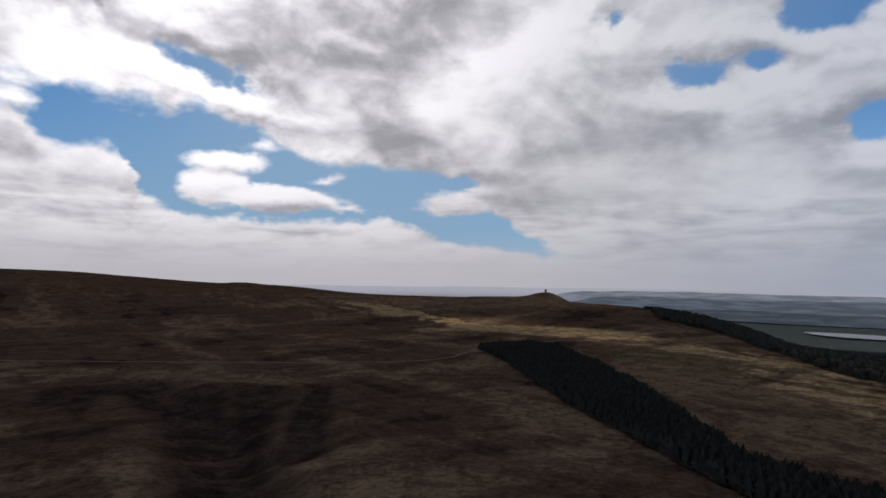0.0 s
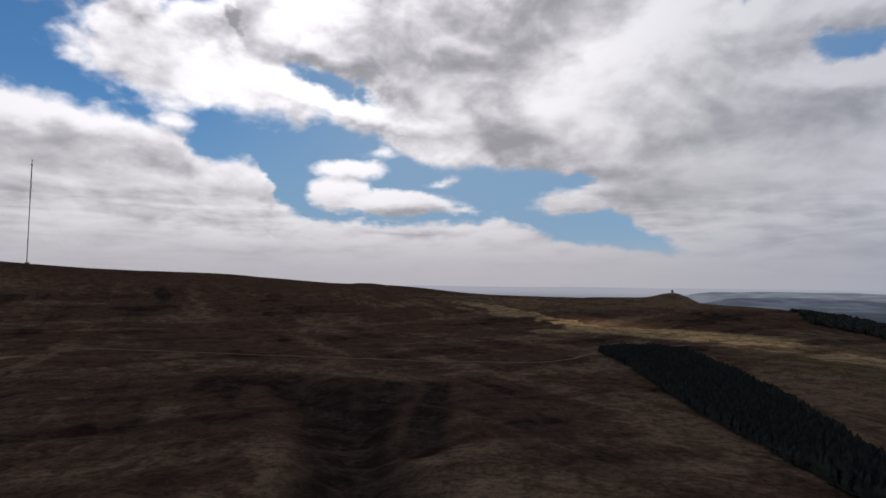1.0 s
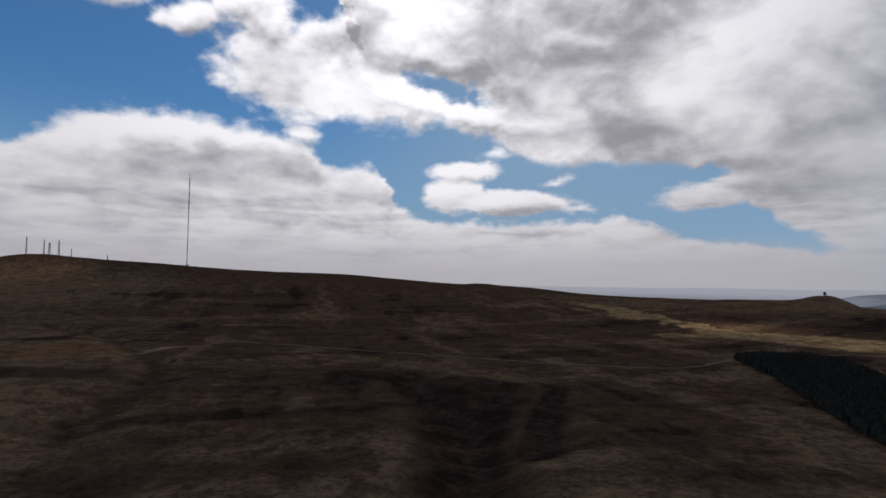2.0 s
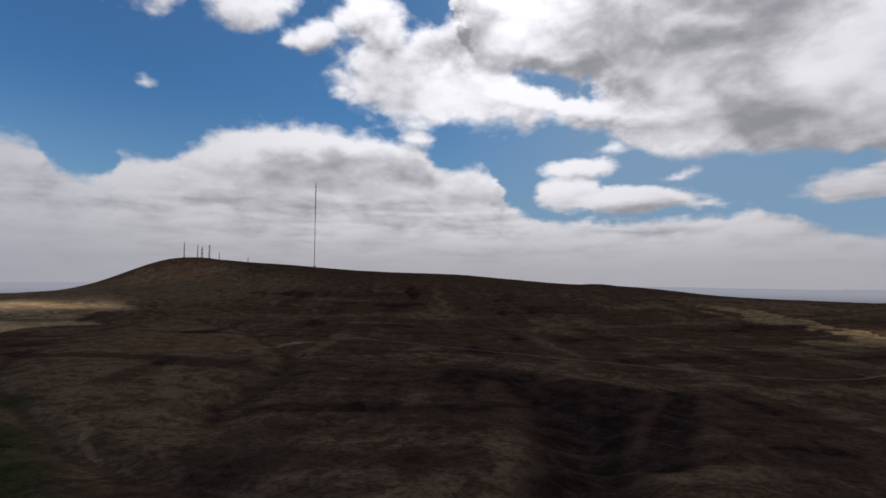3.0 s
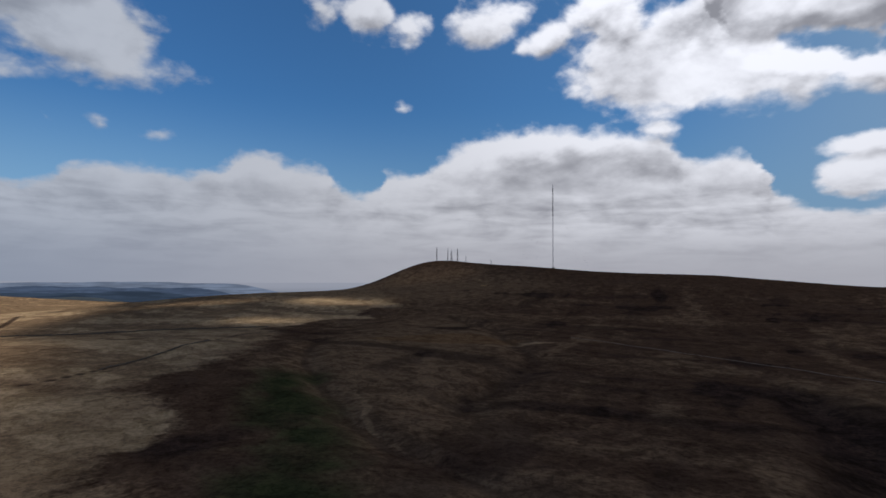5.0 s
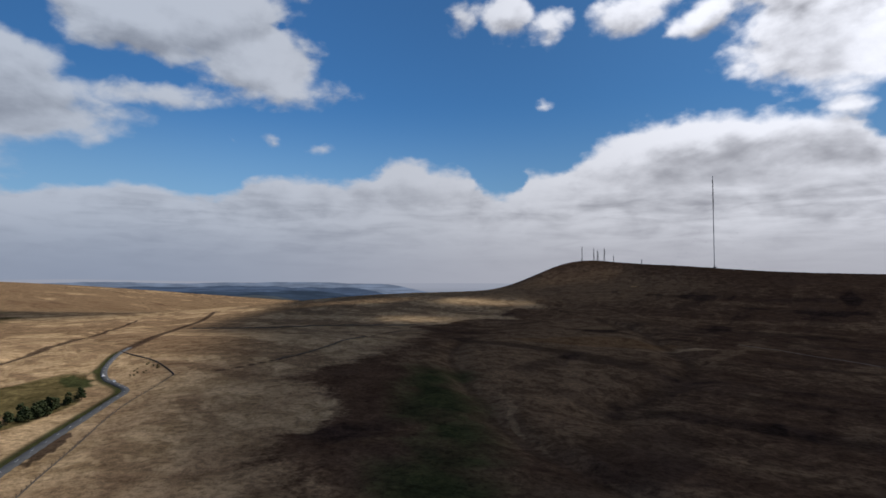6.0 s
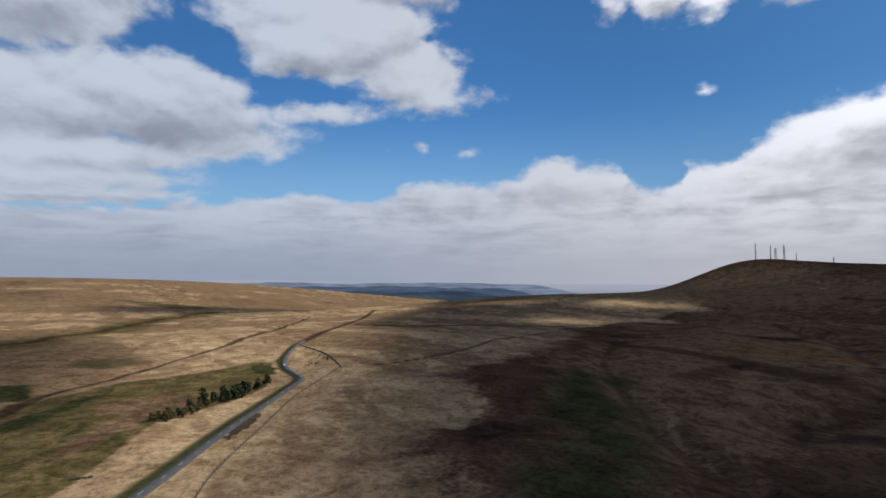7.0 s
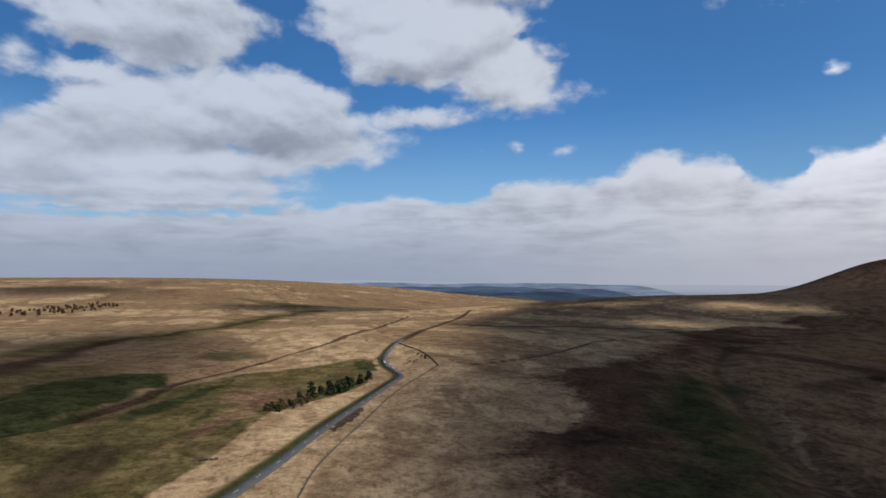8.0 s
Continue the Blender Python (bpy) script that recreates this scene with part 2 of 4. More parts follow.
    rows = g.noise(g.xyz(g.math("MULTIPLY", u, 0.16), g.math("MULTIPLY", v, 0.95), 5.0), 1.0, 5.0, 0.55, 0.5)
    rows = g.math("MULTIPLY", g.math("MULTIPLY_ADD", rows, 2.8, -1.4), g.ramp(v, 10.0, 6.0))
    shade = g.math("ADD", thick, g.math("MULTIPLY_ADD", patch, 2.8, -1.4))
    shade = g.math("SUBTRACT", g.math("MULTIPLY_ADD", tone, 0.80, shade), relief)
    shade = g.ramp(g.math("ADD", shade, rows), -0.60, 1.80)
    # brighter round the hidden sun
    sunny = g.ramp(g.math("ABSOLUTE", g.math("ADD", u, SUN_TURN)), 85.0, 25.0)
    white = g.vec("SCALE", g.mix(sunny, (0.366, 0.392, 0.436, 1), (0.435, 0.433, 0.446, 1)), scale=g.ramp(away, 68.0, 15.0, 1.0, 2.0))
    grey = g.vec("SCALE", g.mix(sunny, (0.172, 0.190, 0.226, 1), (0.190, 0.190, 0.206, 1)), scale=g.ramp(away, 100.0, 15.0, 1.0, 1.2))
    # one thin place where the hidden sun glows through
    glow = g.ramp(g.vec("LENGTH", g.vec("SUBTRACT", g.xyz(u, v, 0.0), (-SUN_TURN, 30.0, 0.0))), 6.0, 1.0, 1.0, 1.7)
    cloud = g.vec("SCALE", g.mix(shade, white, grey), scale=glow)
    low = g.ramp(v, 10.0, 0.5)
    haze = g.mix(sunny, (0.200, 0.226, 0.278, 1), (0.312, 0.308, 0.328, 1))
    cloud = g.mix(g.math("MULTIPLY", low, 0.60), cloud, haze)
    colour = g.mix(cover, blue, cloud)
    colour = g.mix(g.ramp(v, 5.5, -0.8, 0.0, 0.9), colour, haze)
    back = g.node("ShaderNodeBackground")
    g.put(back.inputs[0], colour)
    back.inputs[1].default_value = 1.0
    g.put(g.node("ShaderNodeOutputWorld").inputs[0], back.outputs[0])


make_world()

# ---- the lie of the land ----
HILLS = []


def hill(x, y, height, reach):
    HILLS.append((x, y, height, reach))


hill(0, 120, 12.9, 160)
hill(-120, 0, 12.4, 160)
hill(0, -120, -18.7, 160)
hill(120, 0, -2.1, 160)
hill(210, 250, 3.8, 190)
hill(40, 320, -16.5, 190)
hill(-140, 290, 22.3, 190)
hill(-270, 160, -45.1, 190)
hill(-320, -10, 41.3, 190)
hill(-260, -180, -50.5, 190)
hill(-120, -300, 53.2, 190)
hill(450, 450, -6.4, 330)
hill(170, 620, 11.5, 330)
hill(-170, 620, -18.3, 330)
hill(-450, 450, 18.6, 330)
hill(-620, 170, 4.7, 330)
hill(-620, -170, 12.8, 330)
hill(-450, -450, 1.2, 330)
hill(880, 740, 5.8, 480)
hill(470, 1050, 12.8, 480)
hill(-40, 1150, -1.1, 480)
hill(-540, 1020, -21.8, 480)
hill(-930, 680, -28.8, 480)
hill(-1130, 200, -6.3, 480)
hill(-1110, -320, -12.6, 480)
hill(-850, -770, -1.5, 480)
hill(-430, -1070, 7.7, 480)
hill(1420, 1190, -63.0, 600)
hill(840, 1650, -36.6, 600)
hill(130, 1850, 4.8, 600)
hill(-600, 1750, 17.2, 600)
hill(-1240, 1370, 12.9, 600)
hill(-1680, 780, 34.9, 600)
hill(-1850, 60, 30.3, 600)
hill(-1730, -660, -2.7, 600)
hill(-1330, -1290, -10.0, 600)
hill(-720, -1700, -3.9, 600)
hill(2220, 1860, -51.9, 950)
hill(1270, 2610, -20.4, 950)
hill(100, 2900, 41.5, 950)
hill(-1090, 2690, 55.1, 950)
hill(-2090, 2010, 51.2, 950)
hill(-2730, 990, 51.5, 950)
hill(-2890, -200, -82.5, 950)
hill(-1790, -2290, -10.2, 950)
hill(-700, -2810, -11.1, 950)
hill(3450, 2890, -127.4, 1400)
hill(1690, 4170, -124.8, 1400)
hill(-470, 4480, -112.1, 1400)
hill(-2520, 3730, -112.7, 1400)
hill(-3970, 2110, -120.3, 1400)
hill(-4500, 0, -142.4, 1400)
hill(-3970, -2110, 51.2, 1400)
hill(-2520, -3730, 40.0, 1400)
hill(-470, -4480, 9.0, 1400)
hill(860, -2350, -16.4, 1500)
hill(2170, -1250, 7.4, 1500)
hill(2460, 430, 9.1, 1500)
hill(625, 1083, 5.7, 260)
hill(543, 1344, 66.9, 260)
hill(414, 1545, -20.0, 260)
hill(244, 1733, 67.2, 260)
hill(0, 1800, -1.5, 260)
hill(-251, 1782, -32.5, 260)
hill(-466, 1739, 48.4, 260)
hill(-686, 1697, -11.5, 260)
hill(-936, 1688, 3.1, 260)
hill(-1164, 1602, 43.3, 260)
hill(-1364, 1463, -9.8, 260)
hill(-1532, 1286, 51.2, 260)
hill(-1708, 1152, 34.5, 170)
hill(-1845, 1065, -5.8, 170)
hill(-1941, 947, 109.1, 170)
hill(-1986, 823, -9.7, 170)
hill(-1891, 651, -0.6, 260)
hill(-1795, 448, 2.6, 260)
hill(-1763, 248, 6.7, 260)
hill(-1700, 0, 12.1, 260)
hill(-1584, -223, -2.1, 260)
# the beacon's mound and a small top on the long ridge
hill(319, 1655, 20.0, 37)
hill(-635, 1684, 8.0, 48)
hill(-157, 1793, 10.0, 120)
hill(157, 1793, -7.0, 110)
# the plain falls away in the west
hill(830, 960, -45.0, 190)
hill(2600, 3500, -62.0, 1050)


def hashed(ix, iy, seed):
    h = (ix.astype(np.int64) * 374761393 + iy.astype(np.int64) * 668265263 + seed * 1442695041) & 0x7FFFFFFF
    h = ((h ^ (h >> 13)) * 1274126177) & 0x7FFFFFFF
    return ((h ^ (h >> 16)) & 0xFFFFF) / float(0xFFFFF)


def noise2(x, y, seed=0):
    """Smooth noise from -1 to 1, a cell a unit wide."""
    x, y = np.asarray(x, float), np.asarray(y, float)
    ix, iy = np.floor(x), np.floor(y)
    fx, fy = x - ix, y - iy
    fx, fy = fx * fx * (3 - 2 * fx), fy * fy * (3 - 2 * fy)
    a, b = hashed(ix, iy, seed), hashed(ix + 1, iy, seed)
    c, d = hashed(ix, iy + 1, seed), hashed(ix + 1, iy + 1, seed)
    return 2 * ((a * (1 - fx) + b * fx) * (1 - fy) + (c * (1 - fx) + d * fx) * fy) - 1


def fbm(x, y, size, octaves=4, seed=0):
    total, gain = 0.0, 0.5
    for i in range(octaves):
        total = total + gain * noise2(np.asarray(x) / size + 17.3 * i, np.asarray(y) / size - 9.1 * i, seed + i)
        size, gain = size * 0.5, gain * 0.55
    return total


def step(low, high, value):
    t = np.clip((value - low) / (high - low), 0, 1)
    return t * t * (3 - 2 * t)


def from_line(x, y, points):
    """The distance from a line of points on the plan, and how far along it (0 to 1)."""
    x, y = np.asarray(x, float), np.asarray(y, float)
    best, along = np.full(x.shape, 1e9), np.zeros(x.shape)
    spans = [math.dist(a, b) for a, b in zip(points, points[1:])]
    run = 0.0
    for (ax, ay), (bx, by), span in zip(points, points[1:], spans):
        t = np.clip(((x - ax) * (bx - ax) + (y - ay) * (by - ay)) / span ** 2, 0, 1)
        d = np.hypot(x - ax - t * (bx - ax), y - ay - t * (by - ay))
        closer = d < best
        best = np.where(closer, d, best)
        along = np.where(closer, (run + t * span) / sum(spans), along)
        run += span
    return best, along


def smooth_line(points, every):
    """A curve through the points, stepped evenly."""
    p = [Vector((*q, 0)) for q in points]
    p = [p[0] * 2 - p[1]] + p + [p[-1] * 2 - p[-2]]
    out = []
    for a, b, c, d in zip(p, p[1:], p[2:], p[3:]):
        n = max(2, int((c - b).length / every))
        for i in range(n):
            t = i / n
            q = 0.5 * (2 * b + (c - a) * t + (2 * a - 5 * b + 4 * c - d) * t * t + (3 * b - a - 3 * c + d) * t ** 3)
            out.append((q.x, q.y))
    out.append((p[-2].x, p[-2].y))
    return out


ROAD = smooth_line([(-60, -100), (-110, -105), (-150, -107), (-186, -110), (-224, -115), (-262, -119), (-301, -122), (-349, -125), (-380, -127),
                    (-400, -138), (-424, -154), (-456, -168), (-500, -181), (-570, -196), (-665, -208), (-822, -230), (-1050, -254),
                    (-1207, -262), (-1495, -292)], 6.0)
FENCE = smooth_line([(-130, -80), (-157, -87), (-182, -94), (-214, -99), (-248, -103), (-317, -112), (-365, -113), (-420, -109)], 4.0)
FIELD_WALL = smooth_line([(-578, -199), (-540, -174), (-496, -146), (-448, -121), (-420, -109)], 2.0)
DITCH = smooth_line([(-420, -108), (-438, -73), (-474, -43), (-546, -11), (-668, 46), (-832, 129)], 10.0)
LONG_WALL = smooth_line([(-968, -224), (-930, -114), (-926, -18), (-934, 74), (-942, 155)], 6.0)
TRACK = smooth_line([(-640, 560), (-475, 574), (-323, 574), (-172, 576), (-51, 588), (6, 617), (40, 680), (80, 735), (150, 770), (247, 795), (287, 837), (320, 888)], 8.0)
STREAM = smooth_line([(-90, -235), (-165, -224), (-196, -222), (-249, -236), (-322, -267), (-402, -276), (-468, -278), (-627, -293), (-950, -352), (-1300, -420)], 10.0)
BROOK = smooth_line([(-700, 190), (-533, 125), (-414, 104), (-342, 100), (-287, 94), (-229, 97), (-150, 110), (-60, 90)], 10.0)
CLOUGH = smooth_line([(-240, 430), (-169, 356), (-118, 281), (-78, 193), (-50, 110)], 10.0)
SIDE_CLOUGH = smooth_line([(-136, 420), (-108, 293), (-82, 206)], 10.0)
SMALL_CLOUGH = smooth_line([(-100, 440), (-79, 320), (-64, 245)], 10.0)
UPPER_GILL = smooth_line([(-1050, 560), (-820, 520), (-620, 430), (-480, 360), (-380, 260), (-300, 160)], 12.0)


def base_height(x, y):
    x, y = np.asarray(x, float), np.asarray(y, float)
    z = np.zeros(x.shape)
    for hx, hy, height, reach in HILLS:
        z = z + height * np.exp(-((x - hx) ** 2 + (y - hy) ** 2) / (2 * reach ** 2))
    return z


def height_at(x, y):
    x, y = np.asarray(x, float), np.asarray(y, float)
    z = base_height(x, y)
    road = from_line(x, y, ROAD[::2])[0]
    calm = step(5, 40, road)
    r = np.hypot(x, y)
    rough = step(60, 500, r) * (1 - 0.7 * step(1300, 1700, r))
    z = z + calm * (3.2 * fbm(x, y, 130, 4, 3) * (0.35 + 0.65 * rough) + 0.45 * fbm(x, y, 17, 3, 11))
    # the shoulder of the beacon mound
    z = z + 4.5 * np.exp(-(np.hypot(x - 352, y - 1650) / 32) ** 4)
    for line, width, depth in ((CLOUGH, 26, 7.0), (SIDE_CLOUGH, 18, 4.0), (SMALL_CLOUGH, 14, 4.0), (BROOK, 13, 3.5), (STREAM, 9, 2.2), (UPPER_GILL, 22, 5.0), (DITCH, 5, 1.2)):
        d, along = from_line(x + 5 * noise2(x / 30, y / 30, 5), y + 5 * noise2(x / 30, y / 30, 6), line[::2])
        z = z - depth * np.exp(-(d / width) ** 2) * np.minimum(1, along * 6 + 0.25)
    return z


def ground_z(x, y):
    return float(height_at(np.array([x]), np.array([y]))[0])


# ---- materials ----
def material(name, rough=0.9):
    m = bpy.data.materials.new(name)
    m.use_nodes = True
    g = Graph(m.node_tree)
    shader = m.node_tree.nodes["Principled BSDF"]
    shader.inputs["Roughness"].default_value = rough
    shader.inputs["Specular IOR Level"].default_value = 0.2
    return m, g, shader


def plain(name, colour, rough=0.8, metal=0.0, vary=0.25, scale=2.0, bump=0.0):
    """A painted or natural surface with stains at two scales."""
    m, g, shader = material(name, rough)
    where = g.node("ShaderNodeTexCoord").outputs["Object"]
    n = g.math("MULTIPLY_ADD", g.noise(where, scale, 5.0, 0.6), 0.6, g.math("MULTIPLY", g.noise(where, scale * 9, 3.0), 0.4))
    dark = tuple(c * (1 - vary) for c in colour) + (1,)
    light = tuple(min(1, c * (1 + vary)) for c in colour) + (1,)
    g.put(shader.inputs["Base Color"], g.mix(g.ramp(n, 0.3, 0.7), dark, light))
    shader.inputs["Metallic"].default_value = metal
    if bump:
        b = g.node("ShaderNodeBump")
        b.inputs["Strength"].default_value = bump
        b.inputs["Distance"].default_value = 0.1
        g.put(b.inputs["Height"], n)
        g.put(shader.inputs["Normal"], b.outputs[0])
    return m


def leafy(name, dark, light):
    """Foliage that differs from clump to clump and from tree to tree."""
    m, g, shader = material(name, 0.95)
    shader.inputs["Specular IOR Level"].default_value = 0.0
    isle = g.node("ShaderNodeNewGeometry").outputs["Random Per Island"]
    tree = g.node("ShaderNodeObjectInfo").outputs["Random"]
    f = g.math("MULTIPLY_ADD", isle, 0.7, g.math("MULTIPLY", tree, 0.3))
    g.put(shader.inputs["Base Color"], g.mix(f, dark + (1,), light + (1,)))
    return m


def moor_material():
    m, g, shader = material("moor_vegetation", 1.0)
    shader.inputs["Specular IOR Level"].default_value = 0.0
    where = g.node("ShaderNodeTexCoord").outputs["Object"]
    flat = g.vec("MULTIPLY", where, (1, 1, 0.3))

    def attribute(name):
        return g.node("ShaderNodeAttribute", attribute_name=name).outputs["Fac"]

    large = g.noise(flat, 0.011, 6.0, 0.6, 0.4)
    middle = g.noise(flat, 0.05, 8.0, 0.68, 0.8)
    small = g.noise(flat, 0.30, 6.0, 0.68, 0.4)
    tuft = g.noise(flat, 1.3, 4.0, 0.7)

    def edged(name, width=0.42, breadth=0.20):
        n = g.math("MULTIPLY_ADD", middle, 0.6, g.math("MULTIPLY", small, 0.4))
        n = g.math("MULTIPLY_ADD", n, 2 * width, -width)
        return g.ramp(g.math("ADD", attribute(name), n), 0.5 - breadth, 0.5 + breadth)

    def two(dark, light):
        return g.mix(g.ramp(middle, 0.36, 0.64), dark + (1,), light + (1,))

    heather = two((0.0415, 0.0240, 0.0148), (0.080, 0.0470, 0.0280))
    heather = g.mix(g.math("MULTIPLY", g.ramp(large, 0.50, 0.70), 0.6), heather, (0.072, 0.045, 0.030, 1))
    straw = two((0.172, 0.115, 0.062), (0.335, 0.236, 0.136))
    straw = g.mix(g.math("MULTIPLY", g.ramp(large, 0.46, 0.62), 0.5), straw, (0.165, 0.105, 0.062, 1))
    colour = g.mix(edged("straw"), heather, straw)
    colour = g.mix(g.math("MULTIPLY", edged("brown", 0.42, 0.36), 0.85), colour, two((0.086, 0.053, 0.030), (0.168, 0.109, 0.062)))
    colour = g.mix(g.math("MULTIPLY", edged("rust"), 0.85), colour, two((0.080, 0.044, 0.021), (0.155, 0.090, 0.043)))
    colour = g.mix(g.math("MULTIPLY", edged("olive"), 0.85), colour, two((0.040, 0.034, 0.013), (0.092, 0.074, 0.030)))
    colour = g.mix(edged("yellow"), colour, two((0.115, 0.074, 0.036), (0.300, 0.200, 0.100)))
    # bare dark ground, and the painted shade of gullies
    colour = g.mix(g.math("MULTIPLY", edged("peat_and_shade", 0.42, 0.32), 0.85), colour, two((0.013, 0.0088, 0.0072), (0.034, 0.0212, 0.0165)))
    colour = g.mix(edged("green", 0.30, 0.24), colour, two((0.019, 0.021, 0.0095), (0.040, 0.042, 0.017)))
    # fields of the plain, darkened and blued in place of shade and distance haze
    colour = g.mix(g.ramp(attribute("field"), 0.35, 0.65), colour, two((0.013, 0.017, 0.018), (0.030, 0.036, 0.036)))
    # tussocks: light tips and dark hollows
    speck = g.math("ADD", g.ramp(small, 0.33, 0.63, 0.64, 1.22), g.ramp(tuft, 0.3, 0.7, -0.20, 0.20))
    colour = g.mix(1.0, colour, g.xyz(speck, speck, speck), "MULTIPLY")
    g.put(shader.inputs["Base Color"], colour)
    b = g.node("ShaderNodeBump")
    b.inputs["Strength"].default_value = 0.5
    b.inputs["Distance"].default_value = 0.8
    g.put(b.inputs["Height"], g.math("MULTIPLY_ADD", small, 0.8, g.math("MULTIPLY_ADD", tuft, 0.35, g.math("MULTIPLY", middle, 1.5))))
    g.put(shader.inputs["Normal"], b.outputs[0])
    return m


MOOR = moor_material()
TARMAC = plain("worn_tarmac", (0.058, 0.059, 0.061), 0.85, vary=0.25, scale=0.25)
ROAD_PAINT = plain("road_paint", (0.42, 0.42, 0.40), 0.7, vary=0.3, scale=1.0)
GRIT = plain("pale_grit_track", (0.145, 0.118, 0.092), 0.95, vary=0.4, scale=0.2)
DRY_STONE = plain("gritstone", (0.075, 0.062, 0.052), 0.95, vary=0.45, scale=1.5, bump=0.6)
WEATHERED_WOOD = plain("weathered_fence_wood", (0.075, 0.055, 0.042), 0.9, vary=0.4, scale=3.0)
WIRE = plain("rusty_fence_wire", (0.085, 0.060, 0.048), 0.6, metal=0.3, vary=0.3, scale=3.0)
NEEDLES = leafy("conifer_needles", (0.024, 0.020, 0.0155), (0.052, 0.045, 0.031))
PINE = leafy("pine_foliage", (0.018, 0.025, 0.012), (0.052, 0.060, 0.028))
RUSSET = leafy("russet_moorland_foliage", (0.030, 0.020, 0.013), (0.080, 0.050, 0.028))
SCRUB = leafy("bare_scrub", (0.030, 0.026, 0.012), (0.085, 0.070, 0.034))
BARK = plain("bark", (0.060, 0.042, 0.030), 0.95, vary=0.4, scale=2.0)
MAST_STEEL = plain("galvanised_steel", (0.16, 0.165, 0.18), 0.5, metal=0.6, vary=0.2, scale=0.1)
DARK_STEEL = plain("dark_steel", (0.075, 0.078, 0.085), 0.5, metal=0.5, vary=0.2, scale=0.1)
# pale base colour carries the sky's reflection and the haze
WATER = plain("reservoir_water", (0.12, 0.135, 0.155), 0.4, vary=0.1, scale=0.01)


# ---- building helpers ----
def mesh_of(name, bm, mat):
    mesh = bpy.data.meshes.new(name)
    bm.to_mesh(mesh)
    bm.free()
    mesh.materials.append(mat)
    return mesh


def part(name, bm, mat, parent=None, label=""):
    ob = new(name, mesh_of(name, bm, mat))
    if parent:
        ob.parent = parent
    return tagged(ob, label)


def block(bm, size, at=(0, 0, 0), turn=0.0, taper=1.0):
    made = bmesh.ops.create_cube(bm, size=1.0)["verts"]
    for v in made:
        k = taper if v.co.z > 0 else 1.0
        v.co = Vector((v.co.x * size[0] * k, v.co.y * size[1] * k, v.co.z * size[2]))
        v.co = Matrix.Rotation(turn, 3, "Z") @ v.co + Vector(at)
    return made


def rod(bm, a, b, r0, r1=None, sides=6):
    a, b = Vector(a), Vector(b)
    r1 = r0 if r1 is None else r1
    q = (b - a).to_track_quat("Z", "Y")
    ring = []
    for p, r in ((a, r0), (b, r1)):
        ring.append([bm.verts.new(p + q @ Vector((r * math.cos(2 * math.pi * i / sides), r * math.sin(2 * math.pi * i / sides), 0))) for i in range(sides)])
    for i in range(sides):
        bm.faces.new((ring[0][i], ring[0][(i + 1) % sides], ring[1][(i + 1) % sides], ring[1][i]))
    bm.faces.new(ring[1])
    bm.faces.new(ring[0][::-1])


def empty(name, at, label, category, group="", kind="", turn=0.0):
    ob = new(name)
    ob.matrix_basis = pose(*at, 0, 0, turn)
    return tagged(ob, label, category, group, kind)


def sheet(name, verts, faces, mat, smooth=True):
    mesh = bpy.data.meshes.new(name)
    mesh.from_pydata(verts, [], faces)
    mesh.materials.append(mat)
    if smooth:
        mesh.shade_smooth()
    return new(name, mesh)


# ---- the ground: one sheet to the horizon ----
def blot(x, y, cx, cy, rx, ry, turn=0.0, soft=0.9):
    """1 inside an uneven patch of that size on the plan, 0 outside, through a soft edge."""
    c, s = math.cos(radians(turn)), math.sin(radians(turn))
    u, v = ((x - cx) * c + (y - cy) * s) / rx, (-(x - cx) * s + (y - cy) * c) / ry
    d = np.hypot(u, v) + 0.42 * fbm(x, y, 0.9 * min(rx, ry), 5, 21)
    return 1 - step(1 - soft / 2, 1 + soft / 2, d)


def along_line(x, y, line, width):
    """1 on a line of the plan, falling to 0 beside it."""
    return np.exp(-(from_line(x, y, line)[0] / width) ** 2)


def streaks(x, y, turn, length, width, seed):
    """Noise drawn out in one direction, 0 to 1."""
    c, s = math.cos(radians(turn)), math.sin(radians(turn))
    u, v = x * c + y * s, -x * s + y * c
    return np.clip(0.5 + 0.9 * fbm(u / length * width, v, width, 5, seed), 0, 1)


RUSHY_EDGE = [(-60, -126), (-142, -129), (-177, -133), (-237, -149), (-259, -153), (-302, -141), (-350, -138), (-447, -172)]
RUSHY_TOP = [(-60, -235), (-165, -226), (-249, -238), (-291, -250), (-355, -250), (-391, -236), (-453, -205), (-520, -190)]
VALLEY = [(-200, -330), (-266, -362), (-334, -426), (-519, -542), (-633, -555), (-1187, -740), (-1565, -813)]
HEATHER_EDGE = [(-1700, 640), (-1480, 600), (-1333, 541), (-1150, 370), (-1035, 276), (-940, 175), (-884, 145), (-734, 117), (-652, 104), (-540, 55), (-447, 15), (-415, -14),
                (-367, -12), (-297, -3), (-265, -30), (-180, -17), (-60, 0)]
PALE_STRIP = [(-238, 1376), (-112, 1281), (-29, 1199), (56, 1096), (126, 1009), (199, 948), (260, 880)]
SLOPE_STRIP = [(325, 690), (340, 640), (353, 540), (334, 417), (332, 300)]


def level_of(x, line):
    pts = sorted(line)
    return np.interp(x, [p[0] for p in pts], [p[1] for p in pts])


def vegetation(x0, y0):
    r = np.hypot(x0, y0)
    k = np.clip(r / 500, 0.25, 2.0)
    x = x0 + k * (16 * fbm(x0, y0, 70, 4, 91) + 4 * fbm(x0, y0, 15, 3, 92))
    y = y0 + k * (16 * fbm(x0, y0, 70, 4, 93) + 4 * fbm(x0, y0, 15, 3, 94))
    edge = level_of(x, HEATHER_EDGE) + 20 * fbm(x, y, 60, 5, 31)
    west = step(-170, -60, x)
